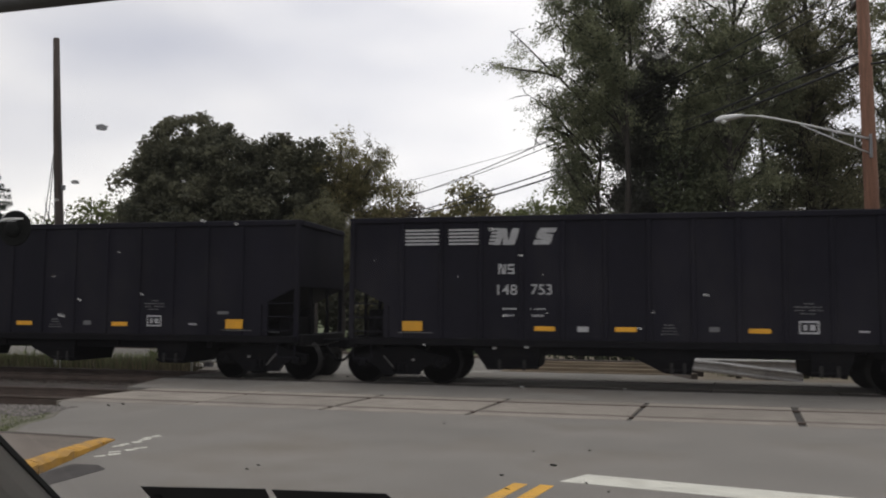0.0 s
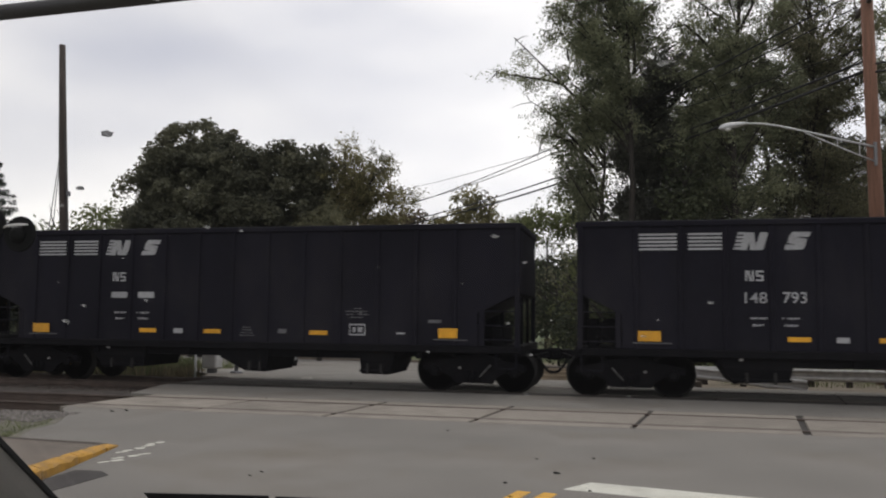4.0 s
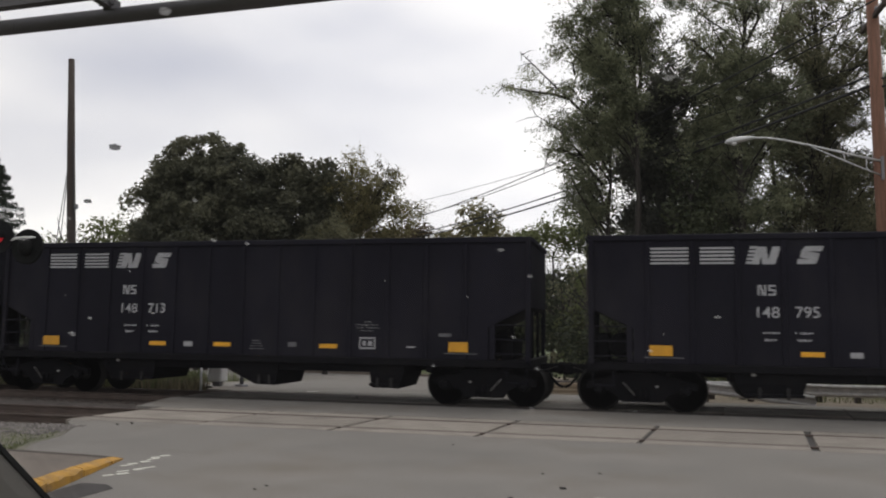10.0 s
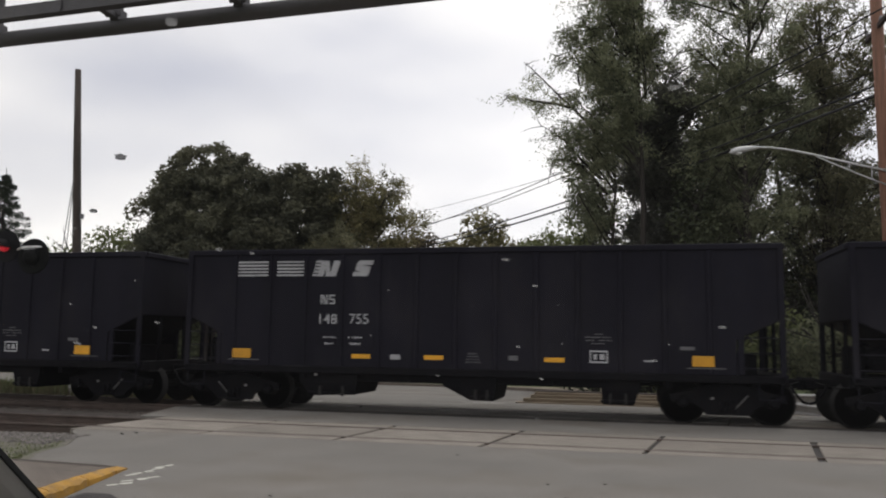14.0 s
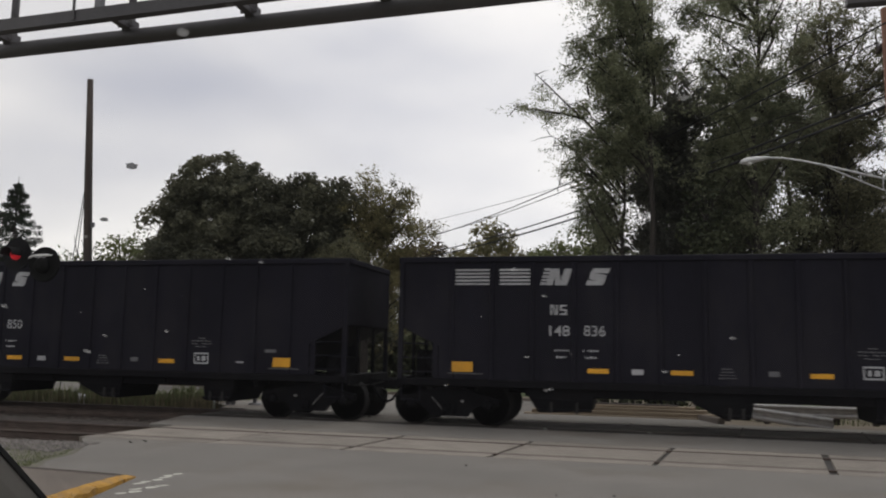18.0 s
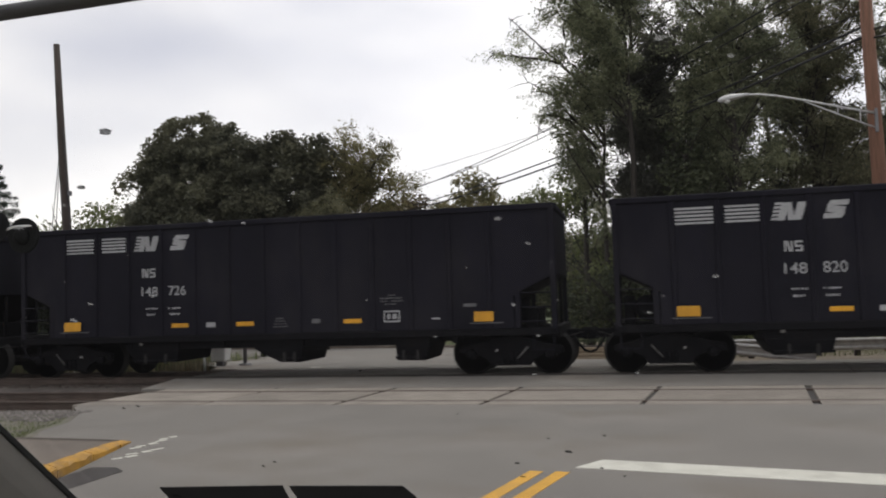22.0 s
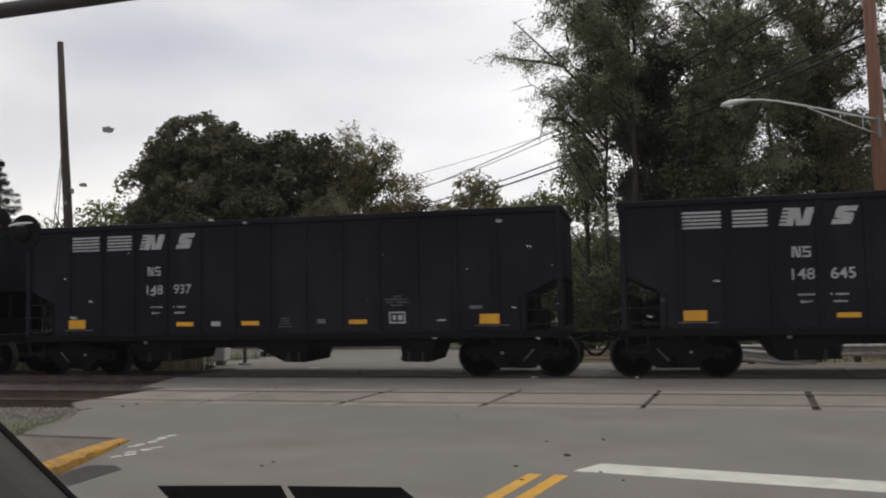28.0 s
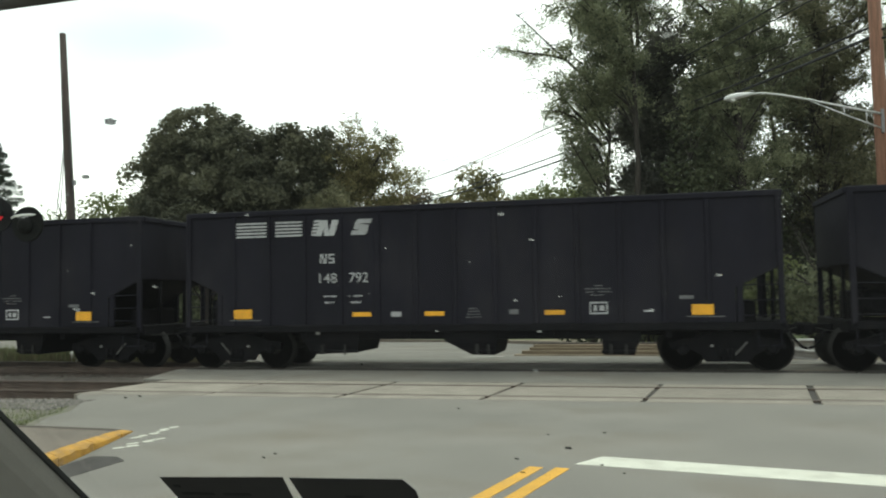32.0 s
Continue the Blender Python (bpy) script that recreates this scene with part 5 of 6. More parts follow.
part("bumper", Geo().box(-.86, .86, -2.30, -2.15, .3, .5, .04), LAMP_M, wc)

# ---------------------------------------------------------------- the pickup the camera sits in
HEAD = Vector((0.24, 0.97, 0)).normalized()
SIDE = Vector((HEAD.y, -HEAD.x, 0))
G0, GT = 0.42, radians(45)      # the pane crosses eye height this far ahead, leaning back


def on_glass(d, lift=0.0):
    """Where a line from the eye meets the windscreen's inner side."""
    n = (HEAD * math.sin(GT) + Vector((0, 0, 1)) * math.cos(GT)).normalized()
    p0 = Vector(EYE) + HEAD * (G0 - lift)
    d = Vector(d)
    return Vector(EYE) + d * ((p0 - Vector(EYE)).dot(n) / d.dot(n))


GN = (HEAD * math.sin(GT) + Vector((0, 0, 1)) * math.cos(GT)).normalized()
GU = (Vector((0, 0, 1)) - GN * GN.z).normalized()      # up the pane
truck = thing("pickup_cab", (0, 0, 0), "cab of the waiting pickup seen from inside, grey trim", "vehicle cab")


def cab(s, f, z):
    """A point of the cab: metres right of the eye, ahead of it, above the road."""
    return Vector((EYE[0], EYE[1], 0)) + SIDE * s + HEAD * f + Vector((0, 0, z))


def glass_pt(s, u, out=0.0):
    return Vector(EYE) + HEAD * G0 + SIDE * s + GU * u + GN * out


pane = Geo()
q = [(-1.0, -0.62), (1.1, -0.62), (1.05, 0.42), (-0.95, 0.42)]
v = [glass_pt(s, u, 0.0) for s, u in q] + [glass_pt(s, u, 0.005) for s, u in q]
pane.add(v, [(3, 2, 1, 0), (4, 5, 6, 7), (0, 1, 5, 4), (1, 2, 6, 5), (2, 3, 7, 6), (3, 0, 4, 7)])
pane_ob = part("windscreen", pane, GLASS, truck, "clear windscreen with dried rain spots")
pane_ob.visible_shadow = False


def rain_spots(spots, material, name):
    """Dried spots on the pane: sideways and upward slope of the sight line, width and height in milliradians."""
    rnd = random.Random(len(spots))
    for sx, sz, w, h in spots:
        p = on_glass((sx, 1.0, sz), 0.003)
        far = (p - Vector(EYE)).length
        w, h = w * far / 2400, min(h * far / 1700, w * far / 4200)
        n = 11
        ring = []
        for k in range(n):
            a = 2 * math.pi * k / n
            r = rnd.uniform(.75, 1.15)
            ring.append(p + SIDE * math.cos(a) * w * r + GU * math.sin(a) * h * r)
        top = [q + (p - q) * 0.45 - GN * min(w, h) * 0.25 for q in ring]
        g = Geo().add(ring + top, [tuple(range(n, 2 * n))] + [(i, (i + 1) % n, n + (i + 1) % n, n + i) for i in range(n)], True)
        ob = part(name, g, material, pane_ob)
        ob.visible_shadow = False


rain_spots([(-0.7851, 0.1516, 9.7, 5.6), (-0.5868, 0.1724, 9.7, 5.6), (-0.5561, 0.1176, 12.5, 5.6), (-0.5068, 0.1118, 9.7, 8.3), (-0.1612, 0.0999, 12.5, 6.3), (-0.1245, 0.0671, 9.7, 5.6), (-0.0966, 0.0433, 4.9, 4.2), (-0.0916, -0.0037, 5.6, 3.5), (-0.1458, -0.0078, 9.7, 5.6), (-0.2463, -0.0448, 8.3, 3.5), (-0.1166, -0.0462, 9.7, 4.2), (-0.0003, -0.0929, 6.9, 6.9), (-0.1225, -0.0936, 8.3, 5.6), (0.0941, 0.0185, 12.5, 4.2), (0.0336, -0.0023, 5.6, 3.5), (0.0168, -0.0215, 9.7, 3.5)], DROP, "rain_spot")
rain_spots([(-0.6825, 0.0758, 5.6, 3.5), (-0.7838, 0.0427, 5.6, 3.5), (-0.7693, -0.0119, 15.3, 6.9), (-0.7422, 0.0100, 9.7, 6.9), (-0.6444, 0.0178, 9.7, 6.9), (-0.3127, 0.0620, 4.9, 3.5), (-0.2032, 0.0411, 4.9, 2.8), (0.0443, 0.3085, 20.8, 6.9), (0.1238, 0.2783, 11.1, 5.6), (0.0573, 0.2427, 8.3, 5.6), (0.1010, 0.2979, 6.9, 6.9), (0.2339, 0.2237, 11.1, 6.9), (-0.4345, 0.1678, 6.9, 4.2), (-0.3355, 0.0036, 5.6, 4.2), (-0.8602, 0.1236, 30.6, 3.5), (-0.6479, 0.4471, 22.0, 13.0)], DROP, "rain_spot")
rain_spots([(-0.9144, 0.0506, 15.0, 9.0)], DROP, "rain_spot")
rain_spots([(-0.717, 0.2530, 24.0, 7.5), (-0.7560, 0.1760, 16.0, 5.5), (-0.0851, -0.1861, 12.5, 9.7), (-0.1478, -0.2008, 8.3, 5.6), (-0.1412, -0.2168, 8.3, 6.3), (-0.4832, -0.2094, 6.9, 4.2), (-0.4670, -0.2038, 6.9, 3.5), (-0.6900, -0.1341, 6.9, 3.5), (-0.6680, -0.1315, 6.9, 3.5), (-0.0461, -0.2050, 6.9, 2.8), (-0.0200, -0.2141, 5.6, 4.2), (-0.2195, -0.1411, 4.9, 2.8), (-0.1092, -0.1705, 4.9, 3.5), (-0.0418, -0.1669, 5.6, 2.8), (-0.3464, -0.0870, 5.6, 6.9)], BUG, "dark_speck")

# inspection stickers low on the pane, printed side outwards
def sticker(corners, bars):
    pts = [on_glass(c, 0.004) for c in corners]
    g = Geo().add(pts + [p - GN * 0.0006 for p in pts], [tuple(range(len(pts)))[::-1], tuple(range(len(pts), 2 * len(pts)))] + [(i, (i + 1) % len(pts), len(pts) + (i + 1) % len(pts), len(pts) + i) for i in range(len(pts))])
    st = part("sticker", g, STICKER, pane_ob, "dark back of a windscreen sticker")
    a, b, c = pts[0], pts[1], pts[-1]
    for u0, u1, v0, v1 in bars:
        q = [a + (b - a) * u + (c - a) * v - GN * 0.0012 for u, v in ((u0, v0), (u1, v0), (u1, v1), (u0, v1))]
        st_bar = Geo().add(q + [p + GN * 0.0004 for p in q], [(0, 1, 2, 3), (7, 6, 5, 4), (0, 4, 5, 1), (1, 5, 6, 2), (2, 6, 7, 3), (3, 7, 4, 0)])
        part("print_bar", st_bar, STICKER_T, truck, "faint grey print on the back of a sticker")


sticker([(-.5259, .8265, -0.1982), (-.4062, .8893, -0.2077), (-.3690, .8922, -.275), (-.4600, .8450, -.275)],
        [(.06, .12, .10, .13), (.08, .36, .20, .23), (.44, .66, .20, .23), (.08, .15, .27, .38), (.18, .23, .27, .38), (.26, .32, .27, .38), (.36, .41, .27, .38), (.48, .98, .28, .30)])
sticker([(-.3991, .8922, -0.2087), (-.2752, .9362, -0.2159), (-.2592, .9377, -0.2288), (-.2400, .9400, -.275), (-.3550, .8990, -.275)],
        [(.44, .60, .26, .28)])

# the left windscreen post: grey trim, black edge of the pane
PA, PB = on_glass((-.6613, .7401, -.1226), 0.004), on_glass((-.5899, .7789, -.2130), 0.004)
PD = (PB - PA).normalized()
POUT = PD.cross(GN).normalized()
if POUT.dot(SIDE) > 0:
    POUT = -POUT
g = Geo()
top_p, low_p = PA - PD * 0.75, PB + PD * 0.35
prof = [(-.0075, -0.002), (-.006, -0.006), (0.004, -0.014), (0.018, -0.022), (0.05, -0.028), (0.15, -0.03), (0.16, -.001), (-.0075, -.001)]
v = [p + POUT * a + GN * b for p in (top_p, low_p) for a, b in prof]
k = len(prof)
g.add(v, [tuple(range(k)), tuple(range(2 * k - 1, k - 1, -1))] + [(i, (i + 1) % k, k + (i + 1) % k, k + i) for i in range(k)])
part("post_trim", g, TRIM, truck, "light grey windscreen post trim")
g = Geo()
v = [p - POUT * a - GN * b for p in (top_p, low_p) for a, b in ((-0.002, -.001), (0.0125, -.001), (0.0125, .0035), (-0.002, .0035))]
g.add(v, [(0, 1, 2, 3), (7, 6, 5, 4), (0, 4, 5, 1), (1, 5, 6, 2), (2, 6, 7, 3), (3, 7, 4, 0)])
part("edge_band", g, FRIT, pane_ob, "black edge band of the windscreen")


# plain shell of the pickup round the camera
def cab_slab(name, pts, th, material, label=""):
    """A panel through cab points (right, ahead, up), given thickness downwards along its normal."""
    v = [cab(*p) for p in pts]
    nrm = (v[1] - v[0]).cross(v[2] - v[0]).normalized() * th
    n = len(v)
    return part(name, Geo().add(v + [p + nrm for p in v], [tuple(range(n)), tuple(range(2 * n - 1, n - 1, -1))] + [(i, (i + 1) % n, n + (i + 1) % n, n + i) for i in range(n)]), material, truck, label)


cab_slab("dashboard", [(-1.0, 0.38, 1.06), (1.1, 0.38, 1.06), (1.1, 0.84, 1.17), (-1.0, 0.84, 1.17)], 0.12, DASH, "dark vinyl dashboard")
cab_slab("roof", [(-0.95, 0.12, 1.935), (1.05, 0.12, 1.935), (1.0, -1.1, 1.98), (-0.9, -1.1, 1.98)], 0.04, TRIM, "grey cab roof lining")
cab_slab("back_wall", [(-1.0, -1.15, 0.5), (1.12, -1.15, 0.5), (1.1, -1.14, 1.25), (-0.98, -1.14, 1.25)], 0.05, DASH)
cab_slab("cab_floor", [(-1.0, -1.15, 0.5), (1.15, -1.15, 0.5), (1.15, 0.95, 0.5), (-1.0, 0.95, 0.5)], 0.06, DASH)
cab_slab("firewall", [(-1.0, 0.95, 0.5), (1.15, 0.95, 0.5), (1.15, 0.93, 1.10), (-1.0, 0.93, 1.10)], 0.05, BODY_P)
for s, z in ((-1.0, 1.30), (1.15, 1.30)):
    cab_slab("door_panel", [(s, -1.15, 0.5), (s, 0.95, 0.5), (s, 0.95, 1.1), (s, 0.70, 1.38), (s, 0.40, 1.42), (s, -1.15, z)], 0.05, DASH)
cab_slab("bonnet", [(-1.0, 0.95, 1.02), (1.15, 0.95, 1.02), (1.1, 2.1, 0.92), (-0.95, 2.1, 0.92)], 0.05, BODY_P, "dark bonnet")
cab_slab("nose", [(-0.95, 2.12, 0.45), (1.1, 2.12, 0.45), (1.1, 2.1, 0.92), (-0.95, 2.1, 0.92)], 0.05, BODY_P)
for s in (-0.98, 1.13):
    cab_slab("wing", [(s, 0.95, 0.55), (s, 2.1, 0.55), (s, 2.1, 0.92), (s, 0.95, 1.02)], 0.04, BODY_P)
    cab_slab("bed_side", [(s, -3.2, 0.55), (s, -1.2, 0.55), (s, -1.2, 1.1), (s, -3.2, 1.1)], 0.04, BODY_P)
    for f in (1.5, -2.3):
        c0, c1 = cab(s - .11, f, .37), cab(s + .11, f, .37)
        w = part("wheel", Geo().tube([c0, c1], .37, 22), TYRE, truck)
        part("rim", Geo().tube([cab(s - .115, f, .37), cab(s + .115, f, .37)], .21, 14), GALV, w)
cab_slab("bed_floor", [(-1.0, -3.2, 0.6), (1.15, -3.2, 0.6), (1.15, -1.2, 0.6), (-1.0, -1.2, 0.6)], 0.05, BODY_P)
cab_slab("right_post", [(1.0, 0.0, 1.93), (1.06, 0.0, 1.93), (1.12, 0.86, 1.15), (1.05, 0.86, 1.15)], 0.06, TRIM, "grey trim")


# ---------------------------------------------------------------- the train
PITCH, BODY, HW, TOP = 14.2, 6.5, 1.45, 3.63
SOLE0, SOLE1 = 0.72, 1.02
NUMBERS = {0: "148 753", 1: "148 752", 2: "148 738", 3: "148 793", 5: "148 832", 6: "148 747", 7: "148 798", 8: "148 795", 9: "148 713", 10: "148 825", 11: "148 684",
           12: "148 755", 14: "148 759", 15: "148 836", 16: "148 850", 17: "148 742", 18: "148 820", 19: "148 726", 20: "148 744", 21: "147 441", 22: "148 439", 23: "148 645",
           24: "148 937", 25: "147 742", 26: "148 786", 27: "148 792"}


def text_mesh(text, size):
    cu = bpy.data.curves.new("lettering", "FONT")
    cu.body, cu.size, cu.extrude, cu.offset = text, size, 0.001, 0.002
    ob = new("lettering_source", cu)
    me = bpy.data.meshes.new_from_object(ob.evaluated_get(bpy.context.evaluated_depsgraph_get()))
    bpy.data.objects.remove(ob)
    return me


DIGITS = {}


def digits(text, width, height):
    """Lettering of a given width and height, its lower left corner at the origin, facing -y."""
    if text not in DIGITS:
        me = text_mesh(text, height / 0.7)
        co = np.empty(len(me.vertices) * 3)
        me.vertices.foreach_get("co", co)
        co = co.reshape(-1, 3)
        lo, hi = co.min(0), co.max(0)
        x = (co[:, 0] - lo[0]) / (hi[0] - lo[0]) * width
        z = (co[:, 1] - lo[1]) / (hi[1] - lo[1]) * height
        me.vertices.foreach_set("co", np.stack([x, -co[:, 2] * 1.0, z], 1).ravel())
        me.materials.append(LETTER)
        me.update()
        DIGITS[text] = me
    return DIGITS[text]


def decal(x0, x1, z0, z1, y=-HW - 0.006, t=0.005):
    return Geo().box(x0, x1, y, y + t, z0, z1)


def worn_line(x0, x1, z0, z1, seed=0, y=-HW - 0.006):
    """A line of small lettering too worn to read: a row of short bars."""
    rnd = random.Random(seed + int(x0 * 100) + int(z0 * 1000))
    g, x = Geo(), x0
    while x < x1 - .02:
        w = min(rnd.uniform(.025, .06), x1 - x)
        if rnd.random() < .86:
            g.box(x, x + w, y, y + .005, z0 + rnd.uniform(0, .25) * (z1 - z0), z1 - rnd.uniform(0, .25) * (z1 - z0))
        x += w + rnd.uniform(.01, .022)
    return g


def slanted(x0, x1, z0, z1, slant, y=-HW - 0.006):
    return Geo().prism([(x0, z0), (x1, z0), (x1 + slant, z1), (x0 + slant, z1)], y, y + 0.005, "y")


def build_car():
    car = thing("coal_gondola", (0, 0, 0), "black steel coal gondola with ribbed sides and faded white markings", "freight car", "coal train")
    # side sheets with a slanted cut at both ends
    cut_z, cut_x = 2.12, 5.6
    outline = [(-cut_x, SOLE1), (cut_x, SOLE1), (cut_x, 1.72), (BODY - 0.08, cut_z), (BODY, cut_z), (BODY, TOP - 0.1), (-BODY, TOP - 0.1), (-BODY, cut_z), (-BODY + 0.08, cut_z), (-cut_x, 1.72)]
    for s in (-1, 1):
        part("side_sheet", Geo().prism(outline, s * HW, s * (HW - 0.012), "y"), CAR_BLACK, car)
        part("top_chord", Geo().box(-BODY - 0.02, BODY + 0.02, s * (HW - 0.03) - .075, s * (HW - 0.03) + .075, TOP - 0.13, TOP, 0.02), CAR_BLACK, car)
        part("side_sill", Geo().box(-BODY, BODY, s * (HW - .02) - .07, s * (HW - .02) + .07, SOLE1 - .16, SOLE1 - 0.012, 0.015), CAR_DARK, car)
        for k in range(13):
            x = -5.31 + 0.8675 * k
            g = Geo()
            zt = TOP - 0.13
            y0, y1 = s * HW, s * (HW - 0.012)
            w = 0.055
            # ribs stand inwards as shallow folds with raised edges, read as dark stripes
            g.prism([(x - w, 0), (x - w + .018, s * 0.04), (x + w - .018, s * 0.04), (x + w, 0)], SOLE1, zt, "z")
            g.v = [(p[0], s * HW + p[1], p[2]) for p in g.v]
            part("side_rib", g, CAR_BLACK, car)
        for x in (-BODY + .05, BODY - .05):
            part("corner_post", Geo().box(x - .055, x + .055, s * HW - .05, s * HW + .03, SOLE1 - .1, TOP - .1, 0.01), CAR_BLACK, car)
        for x in (-5.68, 5.68):
            part("end_post", Geo().box(x - .06, x + .06, s * (HW - .05) - .04, s * (HW - .05) + .04, SOLE1, 1.80, 0.008), CAR_BLACK, car)
    for e in (-1, 1):
        # upper end sheet and the floor sheet sloping in from it
        part("end_sheet", Geo().box(min(e * BODY, e * (BODY - .02)), max(e * BODY, e * (BODY - .02)), -HW + .02, HW - .02, cut_z, TOP - .08), CAR_BLACK, car)
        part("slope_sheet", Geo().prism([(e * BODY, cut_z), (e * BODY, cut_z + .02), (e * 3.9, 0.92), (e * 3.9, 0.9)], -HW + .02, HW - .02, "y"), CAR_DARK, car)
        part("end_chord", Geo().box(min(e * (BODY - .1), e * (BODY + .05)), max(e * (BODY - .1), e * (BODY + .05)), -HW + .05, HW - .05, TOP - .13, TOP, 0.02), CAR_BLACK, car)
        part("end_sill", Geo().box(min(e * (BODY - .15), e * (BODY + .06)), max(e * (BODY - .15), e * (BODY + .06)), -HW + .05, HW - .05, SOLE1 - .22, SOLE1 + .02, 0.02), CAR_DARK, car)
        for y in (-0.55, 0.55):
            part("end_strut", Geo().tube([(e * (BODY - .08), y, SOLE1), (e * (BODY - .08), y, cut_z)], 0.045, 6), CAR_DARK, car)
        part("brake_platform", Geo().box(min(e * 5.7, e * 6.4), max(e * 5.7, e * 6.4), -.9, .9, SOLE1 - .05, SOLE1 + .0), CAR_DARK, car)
        # ladder irons on the near corner
        for z in (1.15, 1.45, 1.75):
            part("grab_iron", Geo().tube([(e * 5.75, -HW - .01, z), (e * 5.75, -HW - .07, z), (e * 6.4, -HW - .07, z), (e * 6.4, -HW - .01, z)], 0.013, 5), CAR_BLACK, car)
        part("step_stirrup", Geo().tube([(e * 6.0, -HW, SOLE1 - .15), (e * 6.0, -HW, .55), (e * 6.42, -HW, .55), (e * 6.42, -HW, SOLE1 - .15)], 0.016, 5), CAR_BLACK, car)
        cp = part("coupler", Geo().box(min(e * 6.45, e * 7.02), max(e * 6.45, e * 7.02), -.08, .08, .72, .92, .02), CAR_DARK, car)
        part("knuckle", Geo().box(min(e * 6.9, e * 7.17), max(e * 6.9, e * 7.17), -.16 if e < 0 else -.06, .06 if e < 0 else .16, .69, .95, .05), CAR_DARK, cp)
        part("uncoupling_lever", Geo().tube([(e * 6.62, -1.25, .80), (e * 6.66, -.3, .78), (e * 6.95, -.1, .86)], .014, 5), WHEEL, cp)
        part("air_hose", Geo().tube([(e * 6.75, -.32, .78), (e * 6.86, -.34, .60), (e * 6.98, -.34, .46), (e * 7.09, -.33, .42)], .03, 6), CAR_DARK, cp)
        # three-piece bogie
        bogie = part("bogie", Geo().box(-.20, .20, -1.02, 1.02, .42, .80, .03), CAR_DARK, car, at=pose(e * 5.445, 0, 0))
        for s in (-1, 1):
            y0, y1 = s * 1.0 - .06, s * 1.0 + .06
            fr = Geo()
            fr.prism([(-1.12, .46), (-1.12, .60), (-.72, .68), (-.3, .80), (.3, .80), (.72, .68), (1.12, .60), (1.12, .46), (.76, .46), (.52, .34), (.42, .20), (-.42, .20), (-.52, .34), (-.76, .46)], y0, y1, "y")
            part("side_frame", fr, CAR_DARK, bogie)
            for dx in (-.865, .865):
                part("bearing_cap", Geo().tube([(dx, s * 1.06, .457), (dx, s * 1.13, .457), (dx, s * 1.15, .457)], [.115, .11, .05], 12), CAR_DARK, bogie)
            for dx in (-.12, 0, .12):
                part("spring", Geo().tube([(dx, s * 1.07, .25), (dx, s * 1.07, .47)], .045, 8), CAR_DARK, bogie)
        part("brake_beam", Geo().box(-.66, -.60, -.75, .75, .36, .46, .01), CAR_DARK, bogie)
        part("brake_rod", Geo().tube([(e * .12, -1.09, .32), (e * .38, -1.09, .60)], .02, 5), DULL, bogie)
        part("lube_plug", Geo().box(-e * .3 - .03, -e * .3 + .03, -1.1, -1.05, .50, .55, .01), BRIGHT, bogie)
        for dx in (-.865, .865):
            ws = Geo()
            for s in (-1, 1):
                yo, yi = s * (HALF + .07), s * (HALF - .055)
                prof = [(s * (HALF + .075), .425), (s * (HALF - .045), .457), (s * (HALF - .050), .485), (s * (HALF - .068), .485), (s * (HALF - .075), .40), (s * (HALF - .03), .37), (s * (HALF - .01), .16), (s * (HALF - .07), .12)]
                ws.tube([(0, y, 0) for y, r in prof], [r for y, r in prof], 26)
                prof = [(s * (HALF + .075), .425), (s * (HALF + .07), .38), (s * (HALF + .02), .36), (s * (HALF + .03), .16), (s * (HALF + .10), .12), (s * (HALF + .12), .02)]
                ws.tube([(0, y, 0) for y, r in prof], [r for y, r in prof], 26)
            ws.tube([(0, -.98, 0), (0, .98, 0)], .085, 10)
            part("wheelset", ws, WHEEL, bogie, at=pose(dx, 0, .457))
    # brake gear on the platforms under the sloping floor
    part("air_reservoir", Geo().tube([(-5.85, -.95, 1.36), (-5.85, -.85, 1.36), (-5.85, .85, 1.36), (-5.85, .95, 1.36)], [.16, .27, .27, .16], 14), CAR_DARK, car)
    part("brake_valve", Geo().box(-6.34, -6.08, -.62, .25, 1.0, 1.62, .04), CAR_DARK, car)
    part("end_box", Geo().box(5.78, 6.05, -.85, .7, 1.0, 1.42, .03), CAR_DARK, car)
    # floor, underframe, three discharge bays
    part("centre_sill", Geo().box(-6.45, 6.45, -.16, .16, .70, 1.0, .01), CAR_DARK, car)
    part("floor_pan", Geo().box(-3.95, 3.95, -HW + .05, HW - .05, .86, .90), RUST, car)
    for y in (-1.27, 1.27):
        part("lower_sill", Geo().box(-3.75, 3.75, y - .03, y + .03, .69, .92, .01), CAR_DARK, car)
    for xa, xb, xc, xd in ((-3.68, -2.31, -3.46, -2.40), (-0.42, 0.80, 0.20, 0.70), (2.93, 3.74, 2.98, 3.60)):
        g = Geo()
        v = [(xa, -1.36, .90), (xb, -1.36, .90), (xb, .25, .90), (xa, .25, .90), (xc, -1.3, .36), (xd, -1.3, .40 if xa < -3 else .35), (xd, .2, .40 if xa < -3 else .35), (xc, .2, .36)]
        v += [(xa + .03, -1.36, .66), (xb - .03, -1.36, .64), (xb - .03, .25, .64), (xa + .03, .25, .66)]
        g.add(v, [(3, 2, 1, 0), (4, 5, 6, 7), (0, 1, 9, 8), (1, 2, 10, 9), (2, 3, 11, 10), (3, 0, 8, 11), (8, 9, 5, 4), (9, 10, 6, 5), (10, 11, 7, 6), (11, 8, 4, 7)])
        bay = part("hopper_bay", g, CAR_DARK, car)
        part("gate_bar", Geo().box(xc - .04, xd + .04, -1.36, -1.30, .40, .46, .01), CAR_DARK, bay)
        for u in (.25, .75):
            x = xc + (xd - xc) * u
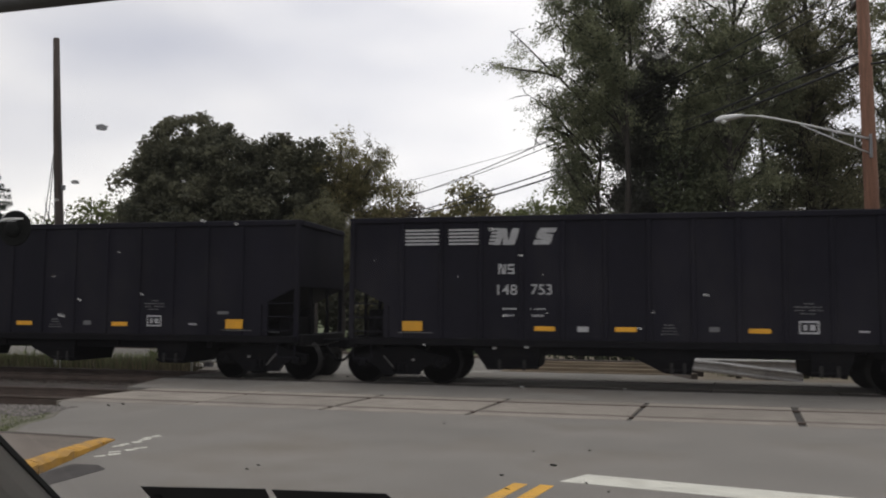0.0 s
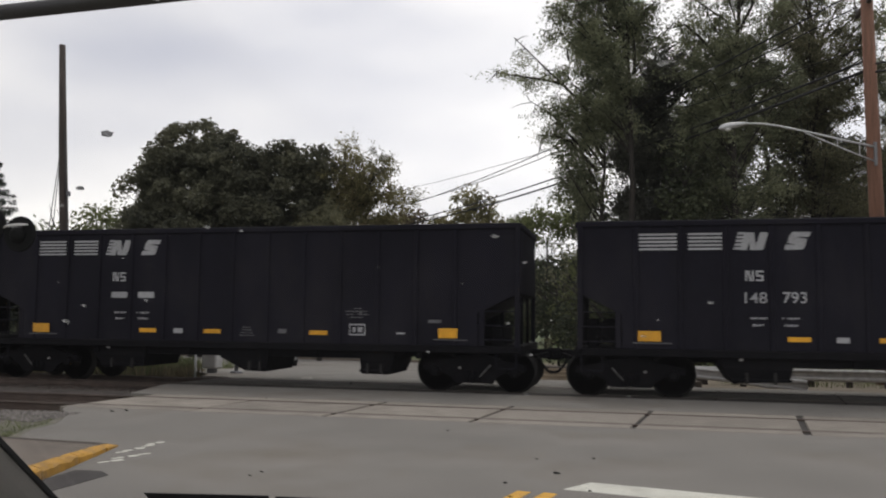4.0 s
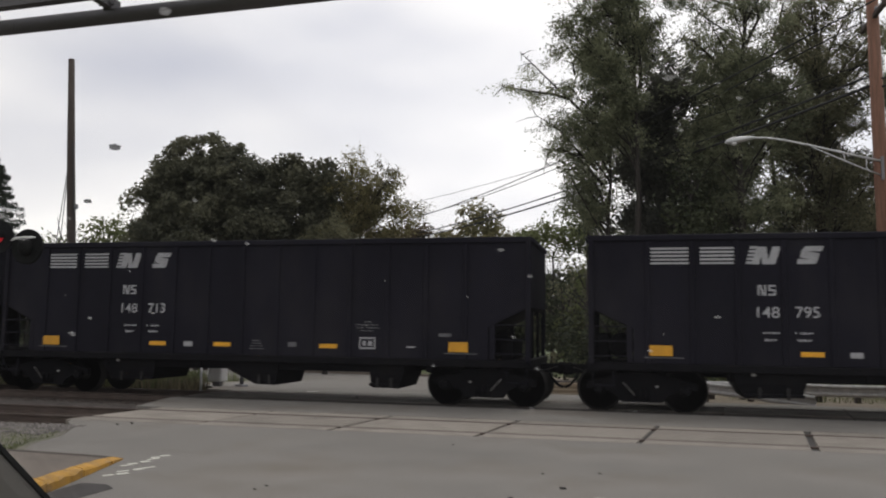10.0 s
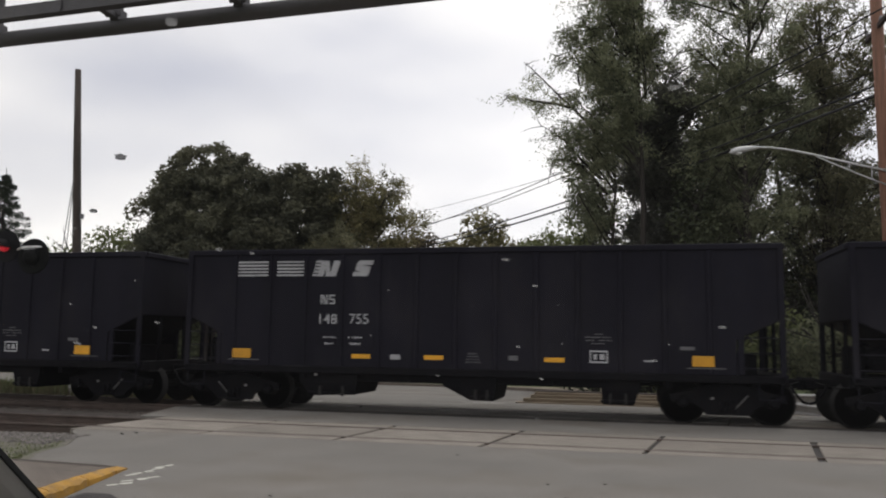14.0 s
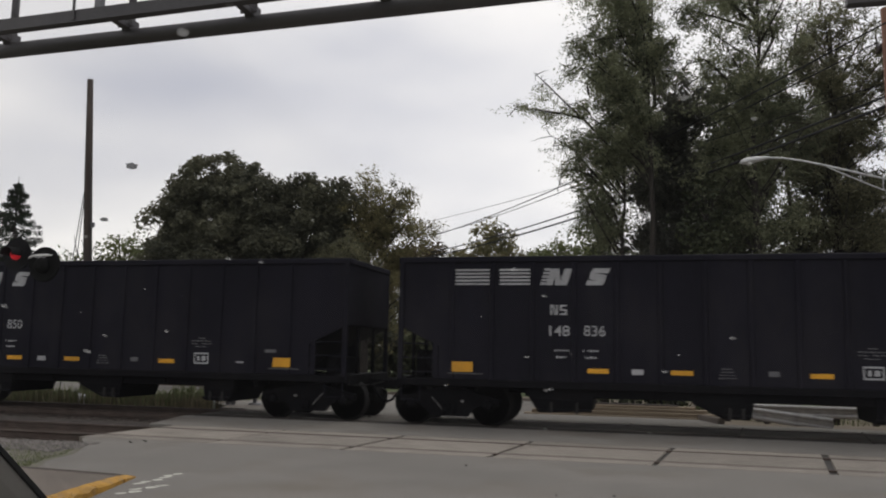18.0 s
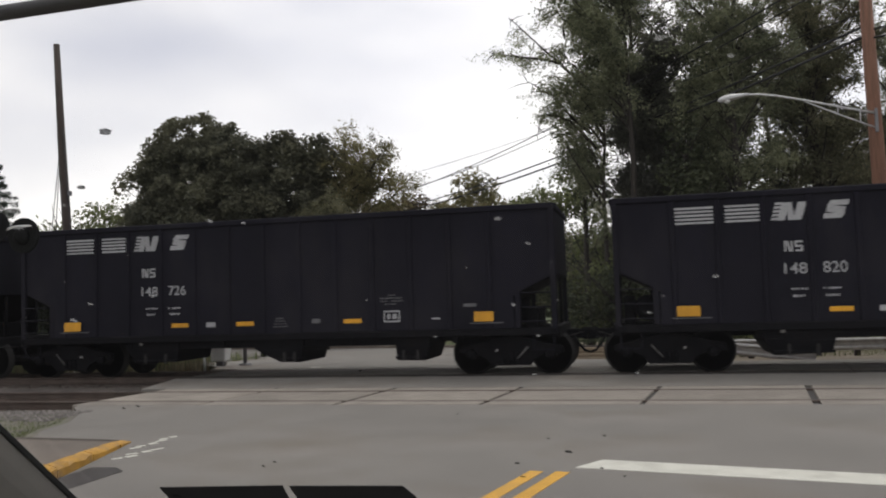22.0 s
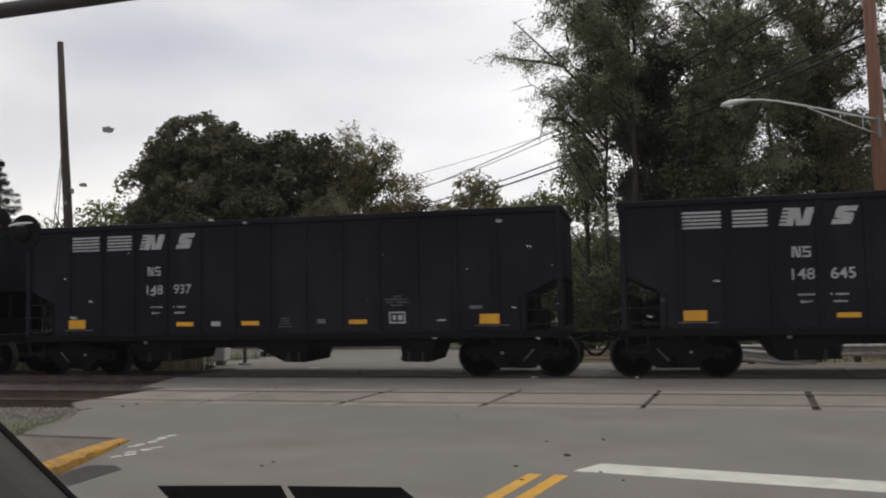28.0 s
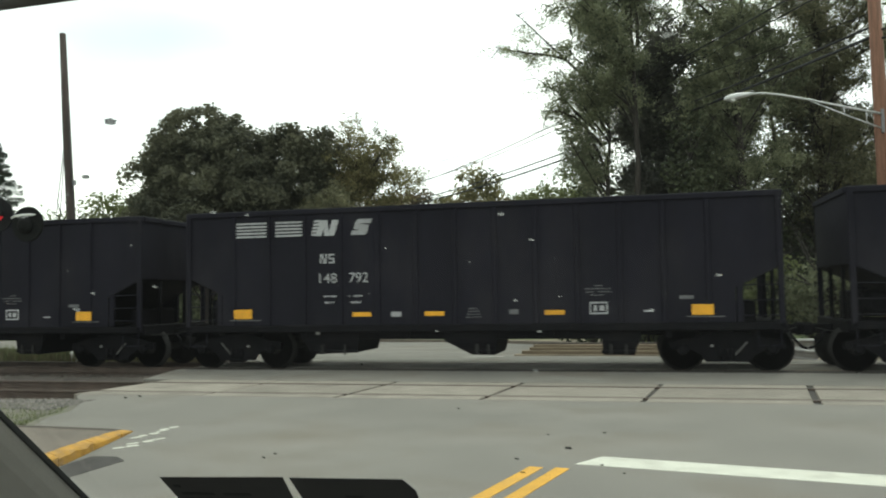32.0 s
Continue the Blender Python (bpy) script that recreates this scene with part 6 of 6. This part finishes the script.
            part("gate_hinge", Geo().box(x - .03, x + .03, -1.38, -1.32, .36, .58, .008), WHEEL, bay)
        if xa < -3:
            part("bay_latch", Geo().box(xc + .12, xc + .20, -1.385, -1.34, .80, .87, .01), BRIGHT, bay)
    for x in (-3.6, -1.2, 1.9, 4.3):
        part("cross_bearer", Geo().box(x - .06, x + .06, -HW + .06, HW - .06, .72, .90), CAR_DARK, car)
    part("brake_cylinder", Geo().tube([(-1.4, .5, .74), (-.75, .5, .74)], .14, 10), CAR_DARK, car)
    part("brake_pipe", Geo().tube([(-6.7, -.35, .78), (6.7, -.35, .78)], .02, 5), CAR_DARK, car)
    # markings
    for k, (xa, xb) in enumerate(((-5.25, -4.50), (-4.28, -3.59))):
        for r in range(5):
            part("white_stripe", decal(xa, xb, 3.02 + .075 * r, 3.062 + .075 * r), LETTER, car)
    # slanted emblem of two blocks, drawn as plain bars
    em = [Geo() for _ in range(2)]
    for r in range(5):
        em[0].prism([(-3.42 + .02 * r, 3.02 + .075 * r), (-3.28 + .02 * r, 3.02 + .075 * r), (-3.26 + .02 * r, 3.07 + .075 * r), (-3.40 + .02 * r, 3.07 + .075 * r)], -HW - .006, -HW - .001, "y")
    em[0].prism([(-3.30, 3.01), (-3.16, 3.01), (-3.06, 3.36), (-3.20, 3.36)], -HW - .0065, -HW - .001, "y")
    em[0].prism([(-3.12, 3.36), (-3.02, 3.36), (-2.98, 3.01), (-3.10, 3.01)], -HW - .0075, -HW - .001, "y")
    em[0].prism([(-3.02, 3.01), (-2.86, 3.01), (-2.74, 3.36), (-2.90, 3.36)], -HW - .0065, -HW - .001, "y")
    em[1].prism([(-2.46, 3.01), (-2.12, 3.01), (-2.06, 3.11), (-2.44, 3.11)], -HW - .006, -HW - .001, "y")
    em[1].prism([(-2.40, 3.14), (-2.08, 3.08), (-2.04, 3.22), (-2.36, 3.28)], -HW - .0065, -HW - .001, "y")
    em[1].prism([(-2.38, 3.26), (-2.00, 3.26), (-1.96, 3.36), (-2.30, 3.36)], -HW - .007, -HW - .001, "y")
    for g in em:
        part("emblem", g, LETTER, car, "faded white slanted emblem block")
    # two small marks above the number, built of plain bars
    mk, y0, y1 = Geo(), -HW - .006, -HW - .001
    for xa, xb in ((-3.20, -3.165), (-3.075, -3.04)):
        mk.box(xa, xb, y0, y1, 2.39, 2.60)
    mk.prism([(-3.165, 2.60), (-3.125, 2.60), (-3.075, 2.39), (-3.115, 2.39)], y0 - .001, y1, "y")
    for za, zb in ((2.39, 2.425), (2.478, 2.512), (2.565, 2.60)):
        mk.box(-3.0, -2.86, y0, y1, za, zb)
    mk.box(-3.0, -2.965, y0, y1, 2.512, 2.565)
    mk.box(-2.895, -2.86, y0, y1, 2.425, 2.478)
    part("owner_mark", mk, LETTER, car, "small faded white mark drawn as bars")
    for xa, xb in ((-3.12, -2.81), (-2.53, -2.21)):
        for za, zb in ((1.63, 1.68), (1.49, 1.545)):
            part("data_line", worn_line(xa + (.04 if za < 1.6 else 0), xb - (.03 if za < 1.6 else 0), za, zb), LETTER, car)
    for xa, xb in ((-5.29, -4.84), (4.75, 5.17)):
        part("end_reflector", decal(xa, xb, 1.17, 1.38, -HW - .048), DECAL_Y, car, "large yellow reflective plate")
        part("step_line", decal(xa - .1, xb + .22, 1.125, 1.145, -HW - .048), LETTER_DIM, car)
    for xa, xb in ((-2.44, -2.01), (-.79, -.36), (1.80, 2.22)):
        part("reflector", decal(xa, xb, 1.20, 1.295), DECAL_Y, car, "yellow reflective strip")
    part("tag_plate", decal(-1.55, -1.32, 1.19, 1.30), LETTER, car, "small grey tag")
    for r in range(4):
        part("data_line", worn_line(.12 + .02 * r, .46 - .03 * r, 1.15 + .06 * r, 1.18 + .06 * r), LETTER_DIM, car)
    for r, (xa, xb) in enumerate(((2.76, 3.08), (2.66, 3.18), (2.64, 3.16), (2.84, 3.0))):
        part("data_line", worn_line(xa, xb, 1.58 + .065 * r, 1.61 + .065 * r), LETTER_DIM, car)
    fr = Geo()
    for xa, xb, za, zb in ((2.73, 3.10, 1.20, 1.235), (2.73, 3.10, 1.42, 1.455), (2.73, 2.76, 1.235, 1.42), (3.07, 3.10, 1.235, 1.42), (2.81, 2.88, 1.27, 1.38), (2.93, 3.03, 1.27, 1.38)):
        fr.box(xa, xb, -HW - .006, -HW - .001, za, zb)
    part("stencil_box", fr, LETTER, car, "grey stencilled box")
    part("stencil_bar", decal(3.81, 4.00, 1.24, 1.275), LETTER, car)
    part("stencil_bar", decal(4.52, 4.80, 1.49, 1.56), LETTER_DIM, car)
    part("dim_tag", decal(1.05, 1.25, 1.22, 1.32), LETTER_DIM, car)
    return car


CARS = []
first = build_car()
for k in range(-2, 30):
    m = pose(-4.47 + 5.07 - PITCH * k, Y_TRAIN, 0)
    if k == -2:
        first.matrix_basis = m
        c = first
    else:
        c = copy_thing(first, m)
    CARS.append((k, c))
for k, c in CARS:
    num = NUMBERS.get(k)
    if num:
        a, b = num.split()
        part("car_number", digits(a, .42, .22), LETTER, c, at=pose(-3.22, -HW - .004, 1.95))
        part("car_number", digits(b, .44, .22), LETTER, c, at=pose(-2.51, -HW - .004, 1.955))
    else:
        for xa in (-3.22, -2.51):
            part("number_bar", decal(xa, xa + .42, 2.0, 2.14), LETTER, c)
    if k == 21:
        part("red_tag", decal(-4.82, -4.66, 1.19, 1.28), DECAL_R, c, "small red tag")
        part("white_tag", decal(-4.05, -3.8, 1.17, 1.38), LETTER, c, "square white tag")
    if k in (21, 25):
        # the two repainted cars carry fresher stencils
        for z, xa, xb in ((1.35, 4.62, 4.95), (1.43, 4.66, 4.86), (1.52, 4.58, 4.90), (1.70, 4.56, 4.96), (1.76, 4.60, 4.92)):
            part("fresh_data_line", worn_line(xa, xb, z, z + .04, k, -HW - .0075), LETTER_NEW, c)
        for r in range(3):
            part("fresh_data_line", worn_line(.14, .46 - .05 * r, 1.17 + .06 * r, 1.20 + .06 * r, k, -HW - .0075), LETTER_NEW, c)
            part("fresh_data_line", worn_line(1.03 + .02 * r, 1.27, 1.20 + .05 * r, 1.222 + .05 * r, k, -HW - .0075), LETTER_NEW, c)
        for r, (xa, xb) in enumerate(((2.76, 3.08), (2.66, 3.18))):
            part("fresh_data_line", worn_line(xa, xb, 1.66 + .08 * r, 1.70 + .08 * r, k, -HW - .0075), LETTER_NEW, c)
        part("red_tag", decal(4.66, 4.745, 1.19, 1.28), DECAL_R, c, "small red tag")


# ---------------------------------------------------------------- what moves
TRAVEL = [(0, 0.0), (3, 35.68), (6, 71.07), (9, 106.71), (13, 154.18), (19, 225.49), (22, 261.12), (23, 272.92), (28, 332.24), (29, 343.98), (30, 355.5), (31, 367.25), (32, 379.12)]


def gone(t):
    return float(np.interp(t, [a for a, _ in TRAVEL], [b for _, b in TRAVEL]))


def motions():
    """The train rolls by from left to right; its wheels turn while it passes."""
    for k, c in CARS:
        x0 = -4.47 + 5.07 - PITCH * k
        walk(c, [(t / 2, pose(x0 + gone(t / 2), Y_TRAIN, 0)) for t in range(65)])
        near = [t for t in np.arange(0.0, 32.001, 0.0333333) if -24 < x0 + gone(t) < 13]
        if not near:
            continue
        times = sorted({0.0, 32.0, *(round(float(t), 4) for t in near)})
        for w in (o for o in c.children_recursive if o.name.startswith("wheelset")):
            dx = w.location.x
            turn, last, rows = 0.0, None, []
            for t in times:
                if last is not None:
                    turn += min(math.degrees((gone(t) - gone(last)) / 0.457), 85.0)
                rows.append((t, pose(dx, 0, .457, 0, turn % 360, 0)))
                last = t
            walk(w, rows)


motions()
